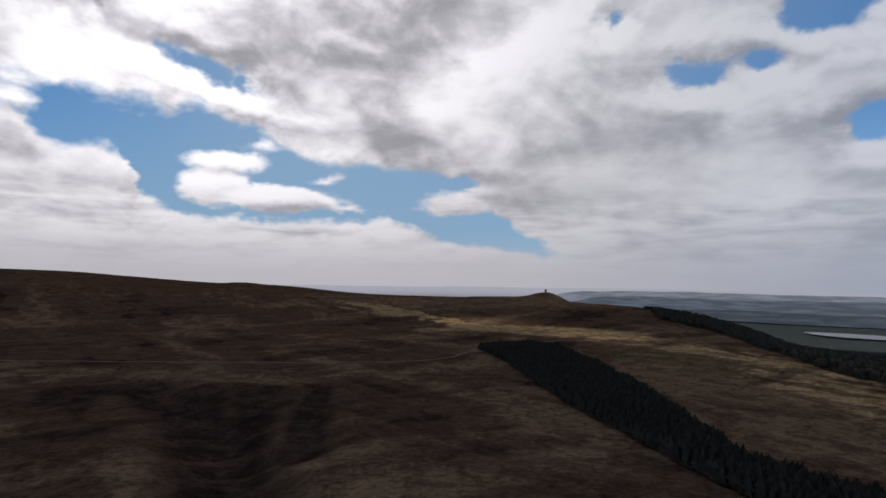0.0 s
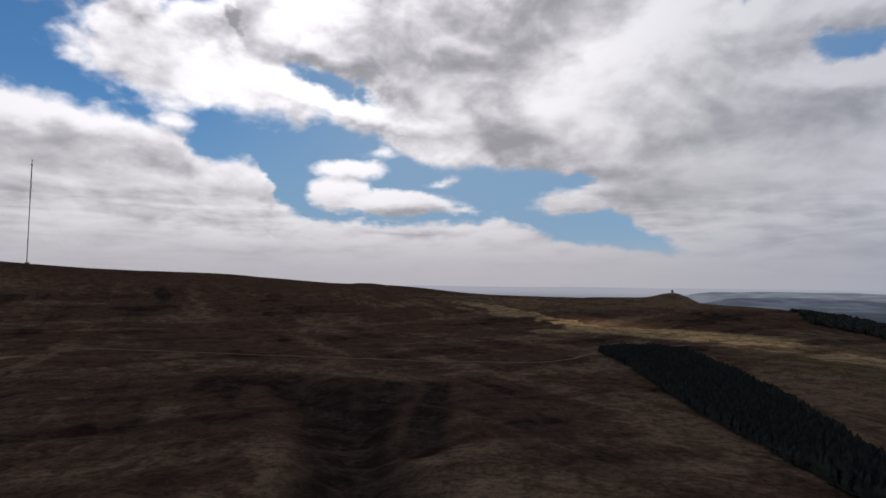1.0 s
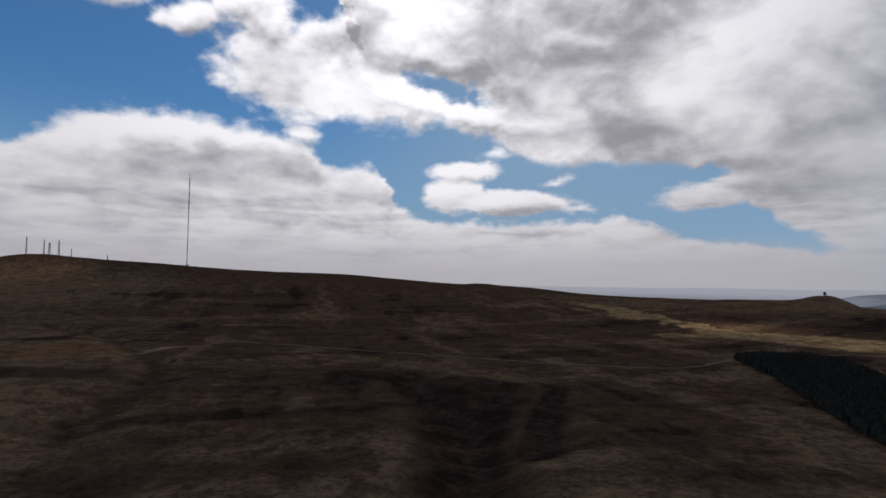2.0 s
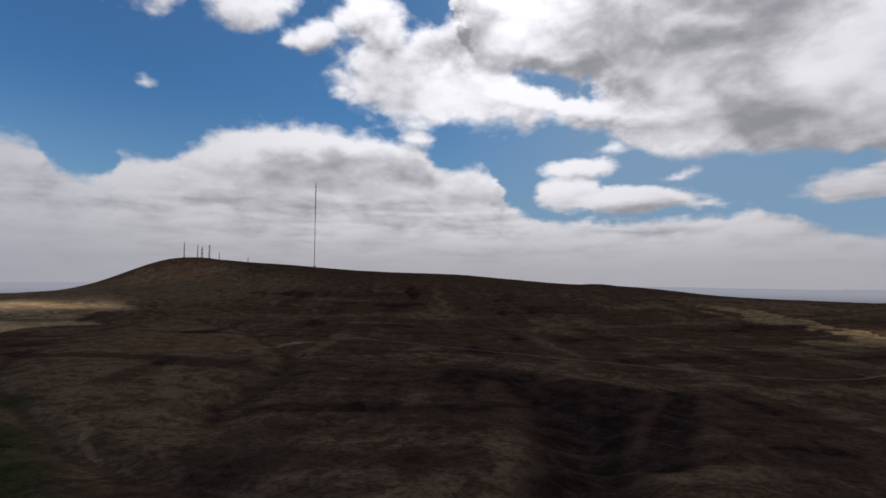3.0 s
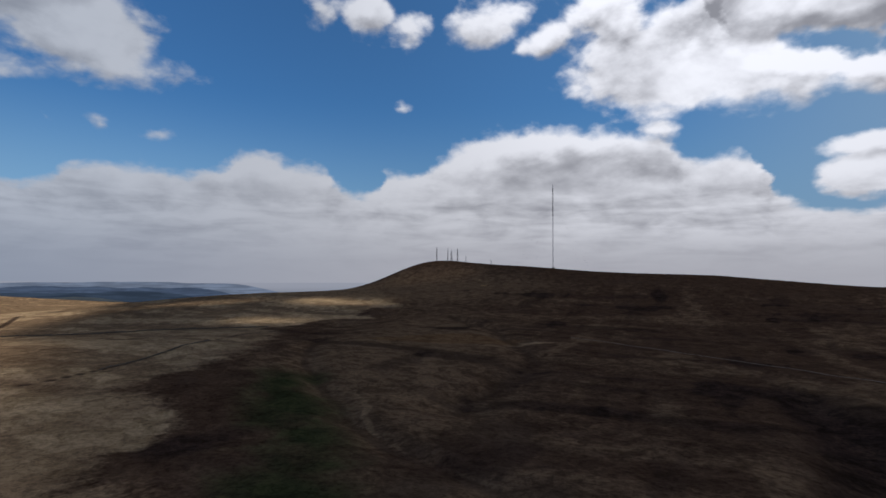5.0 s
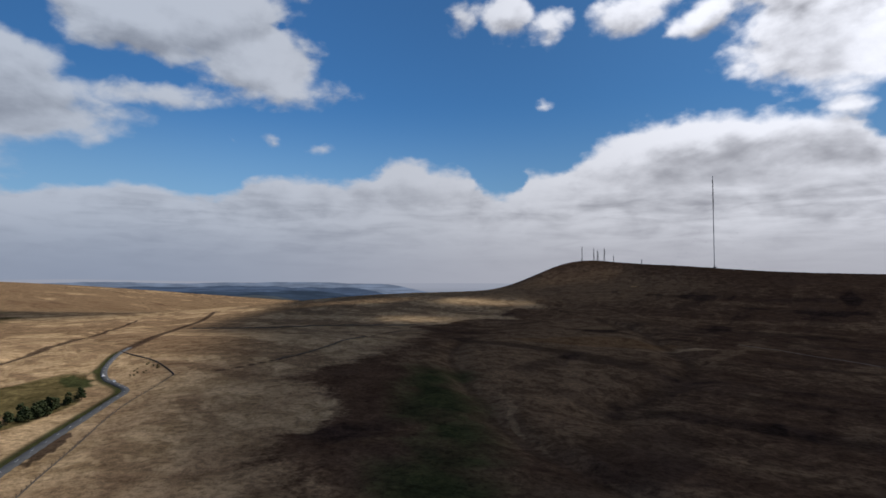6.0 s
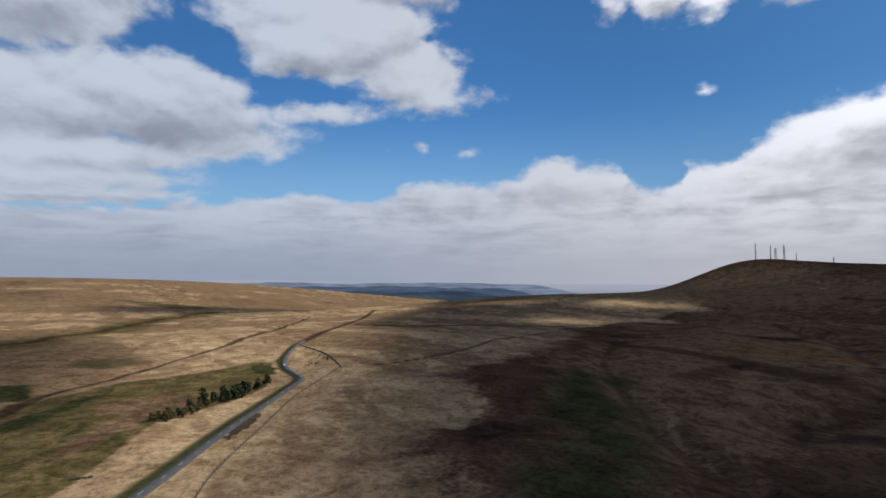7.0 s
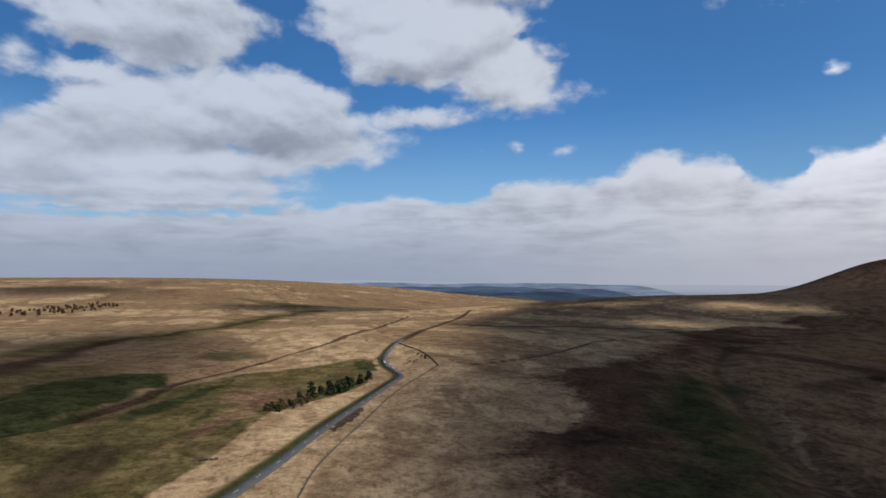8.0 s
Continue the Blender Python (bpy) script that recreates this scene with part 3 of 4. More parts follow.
    north = step(-42, 42, edge - y - 400 * west)
    bands = streaks(x, y, 25, 900, 260, 33)
    straw = north * np.clip(0.30 + 1.0 * bands, 0, 1)
    # the first two: pale grass, made paler for the sun that falls there
    for a in ((-1107, 215, 150, 70, 70), (-1310, 380, 200, 70, 68), (-590, 425, 13, 60, -20), (-566, 377, 10, 30, -20), (-309, -20, 40, 22, 20)):
        straw = np.maximum(straw, blot(x, y, *a))
    straw = np.maximum(straw, 0.75 * along_line(x, y, SLOPE_STRIP, 26) * streaks(x, y, -64, 160, 22, 37) * 1.5)
    # the second term browns the strip before the heather, deepening its cloud shade
    brown = 0.85 * north * step(0.58, 0.30, bands) * step(250, 600, r) + 0.6 * north * step(-60, -12, y - edge) * step(-1000, -750, x)
    # cloud shade painted brown, under the small cloud over this slope
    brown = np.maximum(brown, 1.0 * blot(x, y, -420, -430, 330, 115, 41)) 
    # brown heather of the far hill, with cloud shade painted in
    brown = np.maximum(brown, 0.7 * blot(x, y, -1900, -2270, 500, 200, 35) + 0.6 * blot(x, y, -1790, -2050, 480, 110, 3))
    brown = np.maximum(brown, 0.6 * np.exp(-((y - edge) / 30) ** 2) * (1 - west) * step(-1000, -750, x))
    brown = np.maximum(brown, 0.72 * blot(x, y, -520, 220, 330, 130, -35, 1.4) + 0.55 * blot(x, y, -950, 500, 330, 170, -25, 1.5))
    brown = np.maximum(brown, 0.8 * step(3500, 4000, r) * step(200, -600, y) * step(0.35, 0.6, streaks(x, y, -50, 1800, 260, 59)))
    # rank brown grass in swaths and patches on the pale moor
    swath, patch = streaks(x, y, 42, 260, 34, 61), streaks(x, y, 20, 60, 22, 63)
    brown = np.maximum(brown, north * np.maximum(0.92 * step(0.47, 0.74, swath) * step(260, 480, r), 0.62 * step(0.53, 0.85, patch)))
    brown = np.maximum(brown, 0.95 * north * step(0.50, 0.68, streaks(x, y, -48, 800, 110, 69)) * step(650, 1000, r))
    # brown taken out where sun falls through, painting the two patches brighter
    for p in ((-1085, 215, 110, 90, 75), (-1390, 450, 140, 95, 70)):
        brown = brown * (1 - 0.85 * blot(x, y, *p))
    # the dark southern moor: lighter grass in streaks down the slopes
    south = (1 - north) * (1 - step(1500, 1900, r))
    a, b = streaks(x, y, 40, 300, 60, 41), streaks(x, y, -50, 220, 40, 43)
    brown = np.maximum(brown, south * 0.62 * step(0.45, 0.95, a))
    brown = np.maximum(brown, south * 0.60 * step(0.50, 0.95, b))
    brown = np.maximum(brown, 0.88 * blot(x, y, -1560, 690, 450, 300, 30, 1.3))
    # the broad blots on the far ridge lighten its heather in place of haze
    for p in ((-190, 440, 120, 45, -30), (-374, 490, 90, 30, 0), (62, 370, 40, 110, 8), (-756, 723, 60, 40, 30), (-430, 901, 70, 40, 0), (250, 520, 120, 330, -12), (-1403, 727, 90, 40, 60), (330, 1450, 330, 240, 0), (-150, 1560, 260, 150, 20), (430, 830, 170, 110, 30)):
        brown = np.maximum(brown, 0.62 * blot(x, y, *p))
    peat_and_shade = np.zeros(x.shape)
    xl, yl = x0 + 0.3 * (x - x0), y0 + 0.3 * (y - y0)
    # wet dark lines; along the cloughs this also paints the gully shade
    for line, width, much in ((CLOUGH, 28, 1.0), (SIDE_CLOUGH, 20, 0.9), (SMALL_CLOUGH, 15, 0.95), (UPPER_GILL, 12, 0.5), (BROOK, 7, 0.5), (DITCH, 2.6, 0.9), (STREAM, 4.5, 1.0), (LONG_WALL, 15, 0.8)):
        peat_and_shade = np.maximum(peat_and_shade, much * along_line(xl, yl, line[::2], width))
    # the valley streak is shade, painted dark here and olive further down
    peat_and_shade = np.maximum(peat_and_shade, 0.75 * along_line(x, y, VALLEY, 20))
    peat_and_shade = np.maximum(peat_and_shade, 0.85 * blot(x0, y0, -256, -114.5, 25, 4.2, 6, 0.4))
    peat_and_shade = np.maximum(peat_and_shade, 0.95 * along_line(x0, y0, ROAD[::2], 7) * step(-540, -620, x))
    peat_and_shade = np.maximum(peat_and_shade, south * 0.6 * step(0.48, 0.10, a) + south * 0.5 * step(0.42, 0.08, b))
    peat_and_shade = np.maximum(peat_and_shade, 0.7 * blot(x, y, -160, 395, 75, 40, -20))
    peat_and_shade = np.maximum(peat_and_shade, 0.62 * blot(x, y, -152, -168, 34, 13, 25))
    moss = blot(x, y, -370, 20, 150, 32, -8)
    peat_and_shade, brown = np.maximum(peat_and_shade, 0.30 * moss), brown * (1 - 0.8 * moss)
    peat_and_shade = np.maximum(peat_and_shade, 0.45 * north * step(0.66, 0.9, streaks(x, y, 35, 420, 60, 45)) * step(450, 900, r))
    rushy = step(0, 7, level_of(x0, RUSHY_EDGE) - y0) * step(-14, 10, y - level_of(x, RUSHY_TOP)) * step(-500, -430, x) * step(-60, -100, x)
    mottle = streaks(x, y, 15, 90, 26, 47)
    rust = 0.85 * blot(x, y, -650, 350, 55, 105, -10) + 0.30 * rushy * step(0.50, 0.25, mottle) + 0.45 * blot(x, y, 560, 760, 260, 120, 40)
    olive = 1.0 * rushy * step(-0.05, 0.38, mottle) + 0.50 * blot(x, y, 260, 560, 150, 340, -12) * step(0.30, 0.75, streaks(x, y, -60, 200, 40, 49))
    olive = np.maximum(olive, 0.8 * along_line(x, y, VALLEY, 75) * step(0.25, 0.6, bands))
    straw = straw * (1 - 0.7 * rushy)
    brown = np.maximum(brown * (1 - rushy), 0.60 * rushy)
    for line in ([(-120, -215), (-150, -203), (-166, -183), (-176, -152), (-179, -134)], [(-214, -196), (-246, -179), (-265, -167)]):
        straw = np.maximum(straw, 0.75 * along_line(x, y, line, 1.8))
    straw = np.maximum(straw, 0.62 * streaks(x, y, -10, 50, 14, 67) * 1.5 * along_line(x, y, [(-552, 159), (-470, 138), (-400, 126), (-342, 116), (-287, 104), (-229, 102), (-170, 112)], 3.2))
    green = 0.72 * along_line(x, y, [(-450, 88), (-380, 76), (-303, 62), (-207, 44), (-140, 34)], 42) * step(-520, -410, x) * np.clip(0.45 + 0.9 * streaks(x, y, 30, 60, 40, 65), 0, 1) + blot(x, y, -250, -272, 105, 27, 22) + 0.55 * blot(x, y, -445, -325, 42, 26, 40) + 0.75 * blot(x, y, -245, -212, 50, 9, 10)
    # road verges; the last, far blot is cloud shade painted dark green
    green = green + 0.72 * along_line(x0, y0, [(p[0], p[1] - 4) for p in ROAD[::2]], 4.6) * step(-60, -120, x) * step(-640, -560, x) + 0.75 * blot(x, y, -418, -172, 34, 10, 35) + 0.55 * blot(x, y, -1950, -1180, 330, 90, 60)
    green = green + 0.6 * rushy * step(0.72, 0.9, streaks(x, y, 20, 60, 18, 51))
    yellow = 1.0 * along_line(x, y, PALE_STRIP, 105) * step(0.25, 0.75, streaks(x, y, -48, 190, 34, 53)) + 0.8 * along_line(x, y, [(40, 985), (150, 905), (235, 835)], 58) * np.clip(streaks(x, y, -40, 120, 20, 55) * 1.6, 0, 1)
    yellow = yellow + 0.95 * along_line(x, y, SLOPE_STRIP, 70) * step(0.18, 0.62, streaks(x, y, -70, 150, 16, 57)) + 0.5 * blot(x, y, -20, 960, 60, 30, -40)
    yellow = np.maximum(yellow, blot(x, y, -1458, 899, 7, 24, -45) + blot(x, y, -1503, 953, 6, 20, -45))
    # where the far western plain takes its haze tint
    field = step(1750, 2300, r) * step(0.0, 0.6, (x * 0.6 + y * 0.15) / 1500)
    return {"straw": straw, "brown": brown, "peat_and_shade": peat_and_shade, "rust": rust, "olive": olive, "green": green, "yellow": yellow, "field": field}


def make_ground():
    ways = np.concatenate([np.arange(-50, 150, 0.14), np.arange(150, 310, 1.6)])
    rings = np.exp(np.linspace(math.log(22), math.log(4960), 330))
    a, r = np.meshgrid(np.radians(ways), rings)
    x, y = (-r * np.sin(a)).ravel(), (r * np.cos(a)).ravel()
    z = height_at(x, y)
    n, m = len(ways), len(rings)
    i, j = np.meshgrid(np.arange(m - 1), np.arange(n), indexing="ij")
    k = (j + 1) % n
    faces = np.stack([i * n + j, i * n + k, (i + 1) * n + k, (i + 1) * n + j], -1).reshape(-1, 4)[:, ::-1]
    verts = np.vstack([np.stack([x, y, z], -1), [[0, 0, ground_z(0, 0)]]])
    mesh = bpy.data.meshes.new("ground")
    mesh.vertices.add(len(verts))
    mesh.vertices.foreach_set("co", verts.ravel())
    fan = np.stack([np.arange(n), (np.arange(n) + 1) % n, np.full(n, len(verts) - 1)], -1)[:, ::-1]
    loops = np.concatenate([faces.ravel(), fan.ravel()])
    mesh.loops.add(len(loops))
    mesh.loops.foreach_set("vertex_index", loops.astype(np.int32))
    starts = np.concatenate([np.arange(len(faces)) * 4, len(faces) * 4 + np.arange(n) * 3])
    mesh.polygons.add(len(starts))
    mesh.polygons.foreach_set("loop_start", starts.astype(np.int32))
    mesh.update(calc_edges=True)
    mesh.validate()
    mesh.shade_smooth()
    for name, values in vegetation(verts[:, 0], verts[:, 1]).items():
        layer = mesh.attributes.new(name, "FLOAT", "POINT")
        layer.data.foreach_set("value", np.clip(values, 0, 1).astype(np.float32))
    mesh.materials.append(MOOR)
    tagged(new("ground", mesh), "rolling moorland of dark heather and straw-coloured grass", "moorland", kind="structure")


make_ground()


def ribbon(name, line, width, mat, lift, label, category, parent=None):
    """A strip that lies on the ground along a line, with its edges a little lower than its crown."""
    verts, faces = [], []
    offsets = [(-0.5, -0.5), (-0.46, 0.0), (0.0, 0.06), (0.46, 0.0), (0.5, -0.5)]
    xs, ys = [], []
    for i, p in enumerate(line):
        q, s = line[min(i + 1, len(line) - 1)], line[max(i - 1, 0)]
        d = Vector((q[0] - s[0], q[1] - s[1], 0)).normalized()
        w = width * (1 + 0.05 * math.sin(i * 1.7))
        for o, _ in offsets:
            xs.append(p[0] - d.y * o * w)
            ys.append(p[1] + d.x * o * w)
    zs = height_at(np.array(xs), np.array(ys))
    k = len(offsets)
    for i in range(len(line)):
        top = max(zs[i * k:(i + 1) * k]) + lift
        for j in range(k):
            verts.append((xs[i * k + j], ys[i * k + j], top + offsets[j][1]))
    for i in range(len(line) - 1):
        for j in range(k - 1):
            faces.append((i * k + j, i * k + j + 1, (i + 1) * k + j + 1, (i + 1) * k + j)[::-1])
    ob = sheet(name, verts, faces, mat)
    return tagged(ob, label, category, kind="structure")


road = ribbon("road", smooth_line([p for p in ROAD if p[0] > -610], 2.0), 4.4, TARMAC, 0.35, "narrow grey tarmac moorland road with a white dashed line", "road")
track = ribbon("track", TRACK, 2.2, GRIT, 0.12, "pale gritty moorland track", "track")
# ---- distance ----
def make_backdrop():
    """Hazy far hills and plain, beyond the end of the ground."""
    m = bpy.data.materials.new("hazy_distance")
    m.use_nodes = True
    m.node_tree.nodes.clear()
    g = Graph(m.node_tree)
    where = g.node("ShaderNodeTexCoord").outputs["Object"]
    split = g.node("ShaderNodeSeparateXYZ")
    g.put(split.inputs[0], where)
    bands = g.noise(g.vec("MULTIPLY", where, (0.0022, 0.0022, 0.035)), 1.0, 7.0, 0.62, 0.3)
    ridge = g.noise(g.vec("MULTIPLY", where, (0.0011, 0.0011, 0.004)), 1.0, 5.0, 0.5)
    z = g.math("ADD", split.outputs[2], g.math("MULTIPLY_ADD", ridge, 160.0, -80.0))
    # haze is painted in: the glowing colour pales towards the top
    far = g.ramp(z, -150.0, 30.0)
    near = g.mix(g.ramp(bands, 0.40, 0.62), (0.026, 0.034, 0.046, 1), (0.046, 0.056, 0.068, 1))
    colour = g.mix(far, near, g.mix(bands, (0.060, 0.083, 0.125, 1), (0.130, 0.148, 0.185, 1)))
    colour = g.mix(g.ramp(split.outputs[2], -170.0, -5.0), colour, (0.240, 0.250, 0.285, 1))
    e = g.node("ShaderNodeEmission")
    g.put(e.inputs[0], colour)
    g.put(g.node("ShaderNodeOutputMaterial").inputs[0], e.outputs[0])
    a = np.radians(np.arange(0, 360, 0.25))
    top = 75 + 4965 * np.tan(np.radians(-0.72 + 0.10 * fbm(np.degrees(a), a * 0, 9.0, 4, 61) + 0.25 * np.exp(-((np.degrees(a) - 112) / 9) ** 2)))
    n = len(a)
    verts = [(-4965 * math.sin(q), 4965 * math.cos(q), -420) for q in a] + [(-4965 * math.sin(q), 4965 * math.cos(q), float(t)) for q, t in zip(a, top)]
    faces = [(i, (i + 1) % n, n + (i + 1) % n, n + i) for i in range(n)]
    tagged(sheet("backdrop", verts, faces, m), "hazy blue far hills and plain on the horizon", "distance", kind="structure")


def far_ridge(radius, level, swell, from_way, to_way, colour, seed):
    """One hazy range of far hills, paler the farther it lies."""
    m = bpy.data.materials.new("hazy_hills")
    m.use_nodes = True
    m.node_tree.nodes.clear()
    g = Graph(m.node_tree)
    where = g.node("ShaderNodeTexCoord").outputs["Object"]
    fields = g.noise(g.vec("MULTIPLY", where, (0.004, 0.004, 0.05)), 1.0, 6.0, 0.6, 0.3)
    # each range glows in one blue tone that holds its haze
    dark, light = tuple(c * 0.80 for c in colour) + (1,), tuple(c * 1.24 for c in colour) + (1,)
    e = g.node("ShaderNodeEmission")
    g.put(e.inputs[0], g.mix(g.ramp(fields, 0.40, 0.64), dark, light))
    g.put(g.node("ShaderNodeOutputMaterial").inputs[0], e.outputs[0])
    a = np.arange(from_way, to_way, 0.12)
    taper = step(from_way, from_way + 9, a) * step(to_way, to_way - 9, a)
    top = level - 1.6 * (1 - taper) + swell * fbm(a, a * 0, 7.0, 5, seed)
    z = 75 + radius * np.tan(np.radians(top))
    n, q = len(a), np.radians(a)
    verts = [(-radius * math.sin(w), radius * math.cos(w), -420) for w in q] + [(-radius * math.sin(w), radius * math.cos(w), float(h)) for w, h in zip(q, z)]
    faces = [(i, i + 1, n + i + 1, n + i) for i in range(n - 1)]
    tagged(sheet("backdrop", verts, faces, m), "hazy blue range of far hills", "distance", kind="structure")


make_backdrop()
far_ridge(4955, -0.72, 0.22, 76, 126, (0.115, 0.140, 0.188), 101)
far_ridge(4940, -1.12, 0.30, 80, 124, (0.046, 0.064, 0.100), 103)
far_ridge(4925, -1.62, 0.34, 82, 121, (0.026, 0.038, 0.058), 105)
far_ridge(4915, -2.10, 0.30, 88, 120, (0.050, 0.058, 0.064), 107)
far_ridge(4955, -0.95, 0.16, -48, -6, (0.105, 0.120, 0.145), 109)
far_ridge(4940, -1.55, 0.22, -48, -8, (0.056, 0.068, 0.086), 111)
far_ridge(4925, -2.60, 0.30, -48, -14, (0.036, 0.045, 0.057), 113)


# ---- masts on the hill ----
def lattice(bm, height, half0, half1, bays, r):
    """Four legs with rings and crossed braces."""
    def corner(i, k):
        t = k / bays
        h = half0 + (half1 - half0) * t
        return Vector((h * (1, -1, -1, 1)[i], h * (1, 1, -1, -1)[i], height * t))
    for k in range(bays):
        for i in range(4):
            j = (i + 1) % 4
            rod(bm, corner(i, k), corner(j, k + 1), r * 0.5, sides=3)
            rod(bm, corner(j, k), corner(i, k + 1), r * 0.5, sides=3)
            rod(bm, corner(i, k + 1), corner(j, k + 1), r * 0.5, sides=3)
            rod(bm, corner(i, k), corner(i, k + 1), r, sides=4)


def tall_mast(x, y, height):
    base = ground_z(x, y) - 0.5
    ob = empty("transmitter_mast", (x, y, base), "very tall slender grey tubular steel transmitter mast", "mast")
    bm = bmesh.new()
    rod(bm, (0, 0, 0), (0, 0, height * 0.62), 1.15, 1.15, 12)
    part("column", bm, MAST_STEEL, ob)
    bm = bmesh.new()
    lattice(bm, height * 0.33, 1.1, 1.0, 34, 0.24)
    rod(bm, (0, 0, 0), (0, 0, height * 0.33), 0.7, 0.6, 8)
    for v in bm.verts:
        v.co.z += height * 0.62
    part("lattice_section", bm, DARK_STEEL, ob)
    bm = bmesh.new()
    rod(bm, (0, 0, height * 0.95), (0, 0, height), 0.95, 0.85, 10)
    part("aerial_cylinder", bm, MAST_STEEL, ob, "pale fibreglass aerial cylinder at the top")
    for k in (0.22, 0.40, 0.62, 0.80, 0.95):
        bm = bmesh.new()
        rod(bm, (0, 0, height * k - 0.6), (0, 0, height * k + 0.6), 2.0, 2.0, 12)
        part("collar", bm, DARK_STEEL, ob)
    for k, reach in ((0.40, 90), (0.62, 130), (0.80, 150)):
        for i in range(3):
            a = radians(120 * i + 20)
            gx, gy = reach * math.cos(a), reach * math.sin(a)
            bm = bmesh.new()
            rod(bm, (0, 0, height * k), (gx, gy, ground_z(x + gx, y + gy) - base), 0.035, sides=3)
            part("guy_rope", bm, DARK_STEEL, ob)
    bm = bmesh.new()
    block(bm, (9, 6, 3.4), (7, -4, 1.9))
    block(bm, (9.6, 6.6, 0.3), (7, -4, 3.75))
    part("equipment_hut", bm, DRY_STONE, ob, "low flat-roofed equipment hut")


def small_mast(x, y, height, half):
    ob = empty("lattice_mast", (x, y, ground_z(x, y) - 0.5), "grey steel lattice mast with aerials on the hilltop", "mast", "masts on the hilltop")
    bm = bmesh.new()
    lattice(bm, height * 0.86, half, half * 0.35, 9, 0.28)
    part("tower", bm, DARK_STEEL, ob)
    bm = bmesh.new()
    rod(bm, (0, 0, height * 0.84), (0, 0, height), 0.3, 0.12, 6)
    part("whip_aerial", bm, DARK_STEEL, ob)
    for i, k in enumerate((0.55, 0.68, 0.78)):
        bm = bmesh.new()
        a = 1.1 * i + x
        at = Vector((half * math.cos(a), half * math.sin(a), height * k))
        rod(bm, at, at + Vector((0.6 * math.cos(a), 0.6 * math.sin(a), 0)), 1.0, 1.1, 12)
        part("dish", bm, MAST_STEEL, ob, "round grey dish aerial")


tall_mast(-1547, 1267, 314)
small_mast(-1918, 972, 65, 1.5)
small_mast(-1888, 1007, 56, 1.3)
small_mast(-1850, 1003, 44, 3.2)
small_mast(-1840, 1025, 55, 2.4)
small_mast(-1818, 1051, 28, 0.8)
small_mast(-1749, 1125, 20, 0.8)


# ---- the cloud sheet over the moor ----
CLOUD_BASE = 2700.0


SHADE_EDGE = [(-2700, -120), (-1460, -130), (-1311, -190), (-1100, -210), (-900, -170), (-700, -115), (-556, -105), (-445, -104), (-371, -100), (-289, -98), (-223, -90), (-160, -76), (-100, -50), (0, 60)]


def shaded(x, y):
    """How deep in cloud shade a place of the ground lies; the light reaches it where this is under 0."""
    edge = level_of(x, SHADE_EDGE)
    wobble = fbm(x, y, 320, 4, 71)
    main = np.clip((y - edge) / 260, -1, 1) + 0.12 * wobble
    # the sheet ends far to the south, east and west
    main = np.minimum(main, np.minimum((2450 - y) / 300, np.minimum((x + 2700) / 300, (3400 - x) / 300)) + 0.6 * wobble)
    shift = SUN_WAY * (CLOUD_BASE / SUN_WAY.z)
    main = np.minimum(main, (4350 - np.hypot(x + shift.x, y + shift.y)) / 200 + 0.4 * wobble)
    # sunlight falls through on the pale grass of the far shoulder
    for cx, cy, rx, ry, turn, much in ((-1085, 215, 100, 85, 75, 2.2), (-1390, 450, 135, 90, 70, 2.2), (-1500, 120, 60, 170, 0, 1.2), (60, 1110, 215, 75, -48, 0.72), (240, 850, 170, 90, -40, 0.62), (370, 520, 110, 260, -15, 0.56), (-1760, 830, 260, 190, 35, 0.62)):
        main = np.minimum(main, 0.8 - much * blot(x, y, cx, cy, rx, ry, turn))
    return main


def small_shade(cx, cy, rx, ry, turn):
    return lambda x, y: blot(x, y, cx, cy, rx, ry, turn, 1.2) - 0.35


def cloud_material():
    m = bpy.data.materials.new("cloud_vapour")
    m.use_nodes = True
    m.node_tree.nodes.clear()
    g = Graph(m.node_tree)
    where = g.node("ShaderNodeTexCoord").outputs["Object"]
    n = g.noise(where, 0.006, 6.0, 0.6)
    colour = g.mix(n, (0.78, 0.78, 0.80, 1), (0.92, 0.92, 0.93, 1))
    d, t, both = g.node("ShaderNodeBsdfDiffuse"), g.node("ShaderNodeBsdfTranslucent"), g.node("ShaderNodeMixShader")
    g.put(d.inputs[0], colour)
    g.put(t.inputs[0], colour)
    both.inputs[0].default_value = 0.78
    g.put(both.inputs[1], d.outputs[0])
    g.put(both.inputs[2], t.outputs[0])
    # thin enough for a little direct sun
    clear, thin = g.node("ShaderNodeBsdfTransparent"), g.node("ShaderNodeMixShader")
    depth = g.node("ShaderNodeAttribute", attribute_name="depth").outputs["Fac"]
    g.put(thin.inputs[0], g.ramp(depth, 0.0, 0.36, 0.85, 0.22))
    g.put(thin.inputs[1], both.outputs[0])
    g.put(thin.inputs[2], clear.outputs[0])
    g.put(g.node("ShaderNodeOutputMaterial").inputs[0], thin.outputs[0])
    return m


VAPOUR = cloud_material()


def make_cloud(name, field, box, cell, label, dense=1.0):
    """A closed sheet of cloud, billowed above and flat below, over the places that lie in its shade."""
    x0, x1, y0, y1 = box
    xs, ys = np.arange(x0, x1 + cell, cell), np.arange(y0, y1 + cell, cell)
    x, y = np.meshgrid(xs, ys)
    f = field(x, y)
    shift = SUN_WAY * (CLOUD_BASE / SUN_WAY.z)
    swell = np.sqrt(np.clip(f, 0, 1))
    top = CLOUD_BASE + swell * (170 + 120 * fbm(x, y, 300, 4, 81))
    low = CLOUD_BASE - swell * (25 + 20 * fbm(x, y, 200, 3, 83))
    n, m = len(xs), len(ys)
    inside = f > 0
    verts, depths, index = [], [], {}

    def vert(i, j, upper):
        key = (i, j, upper or not inside[j, i])
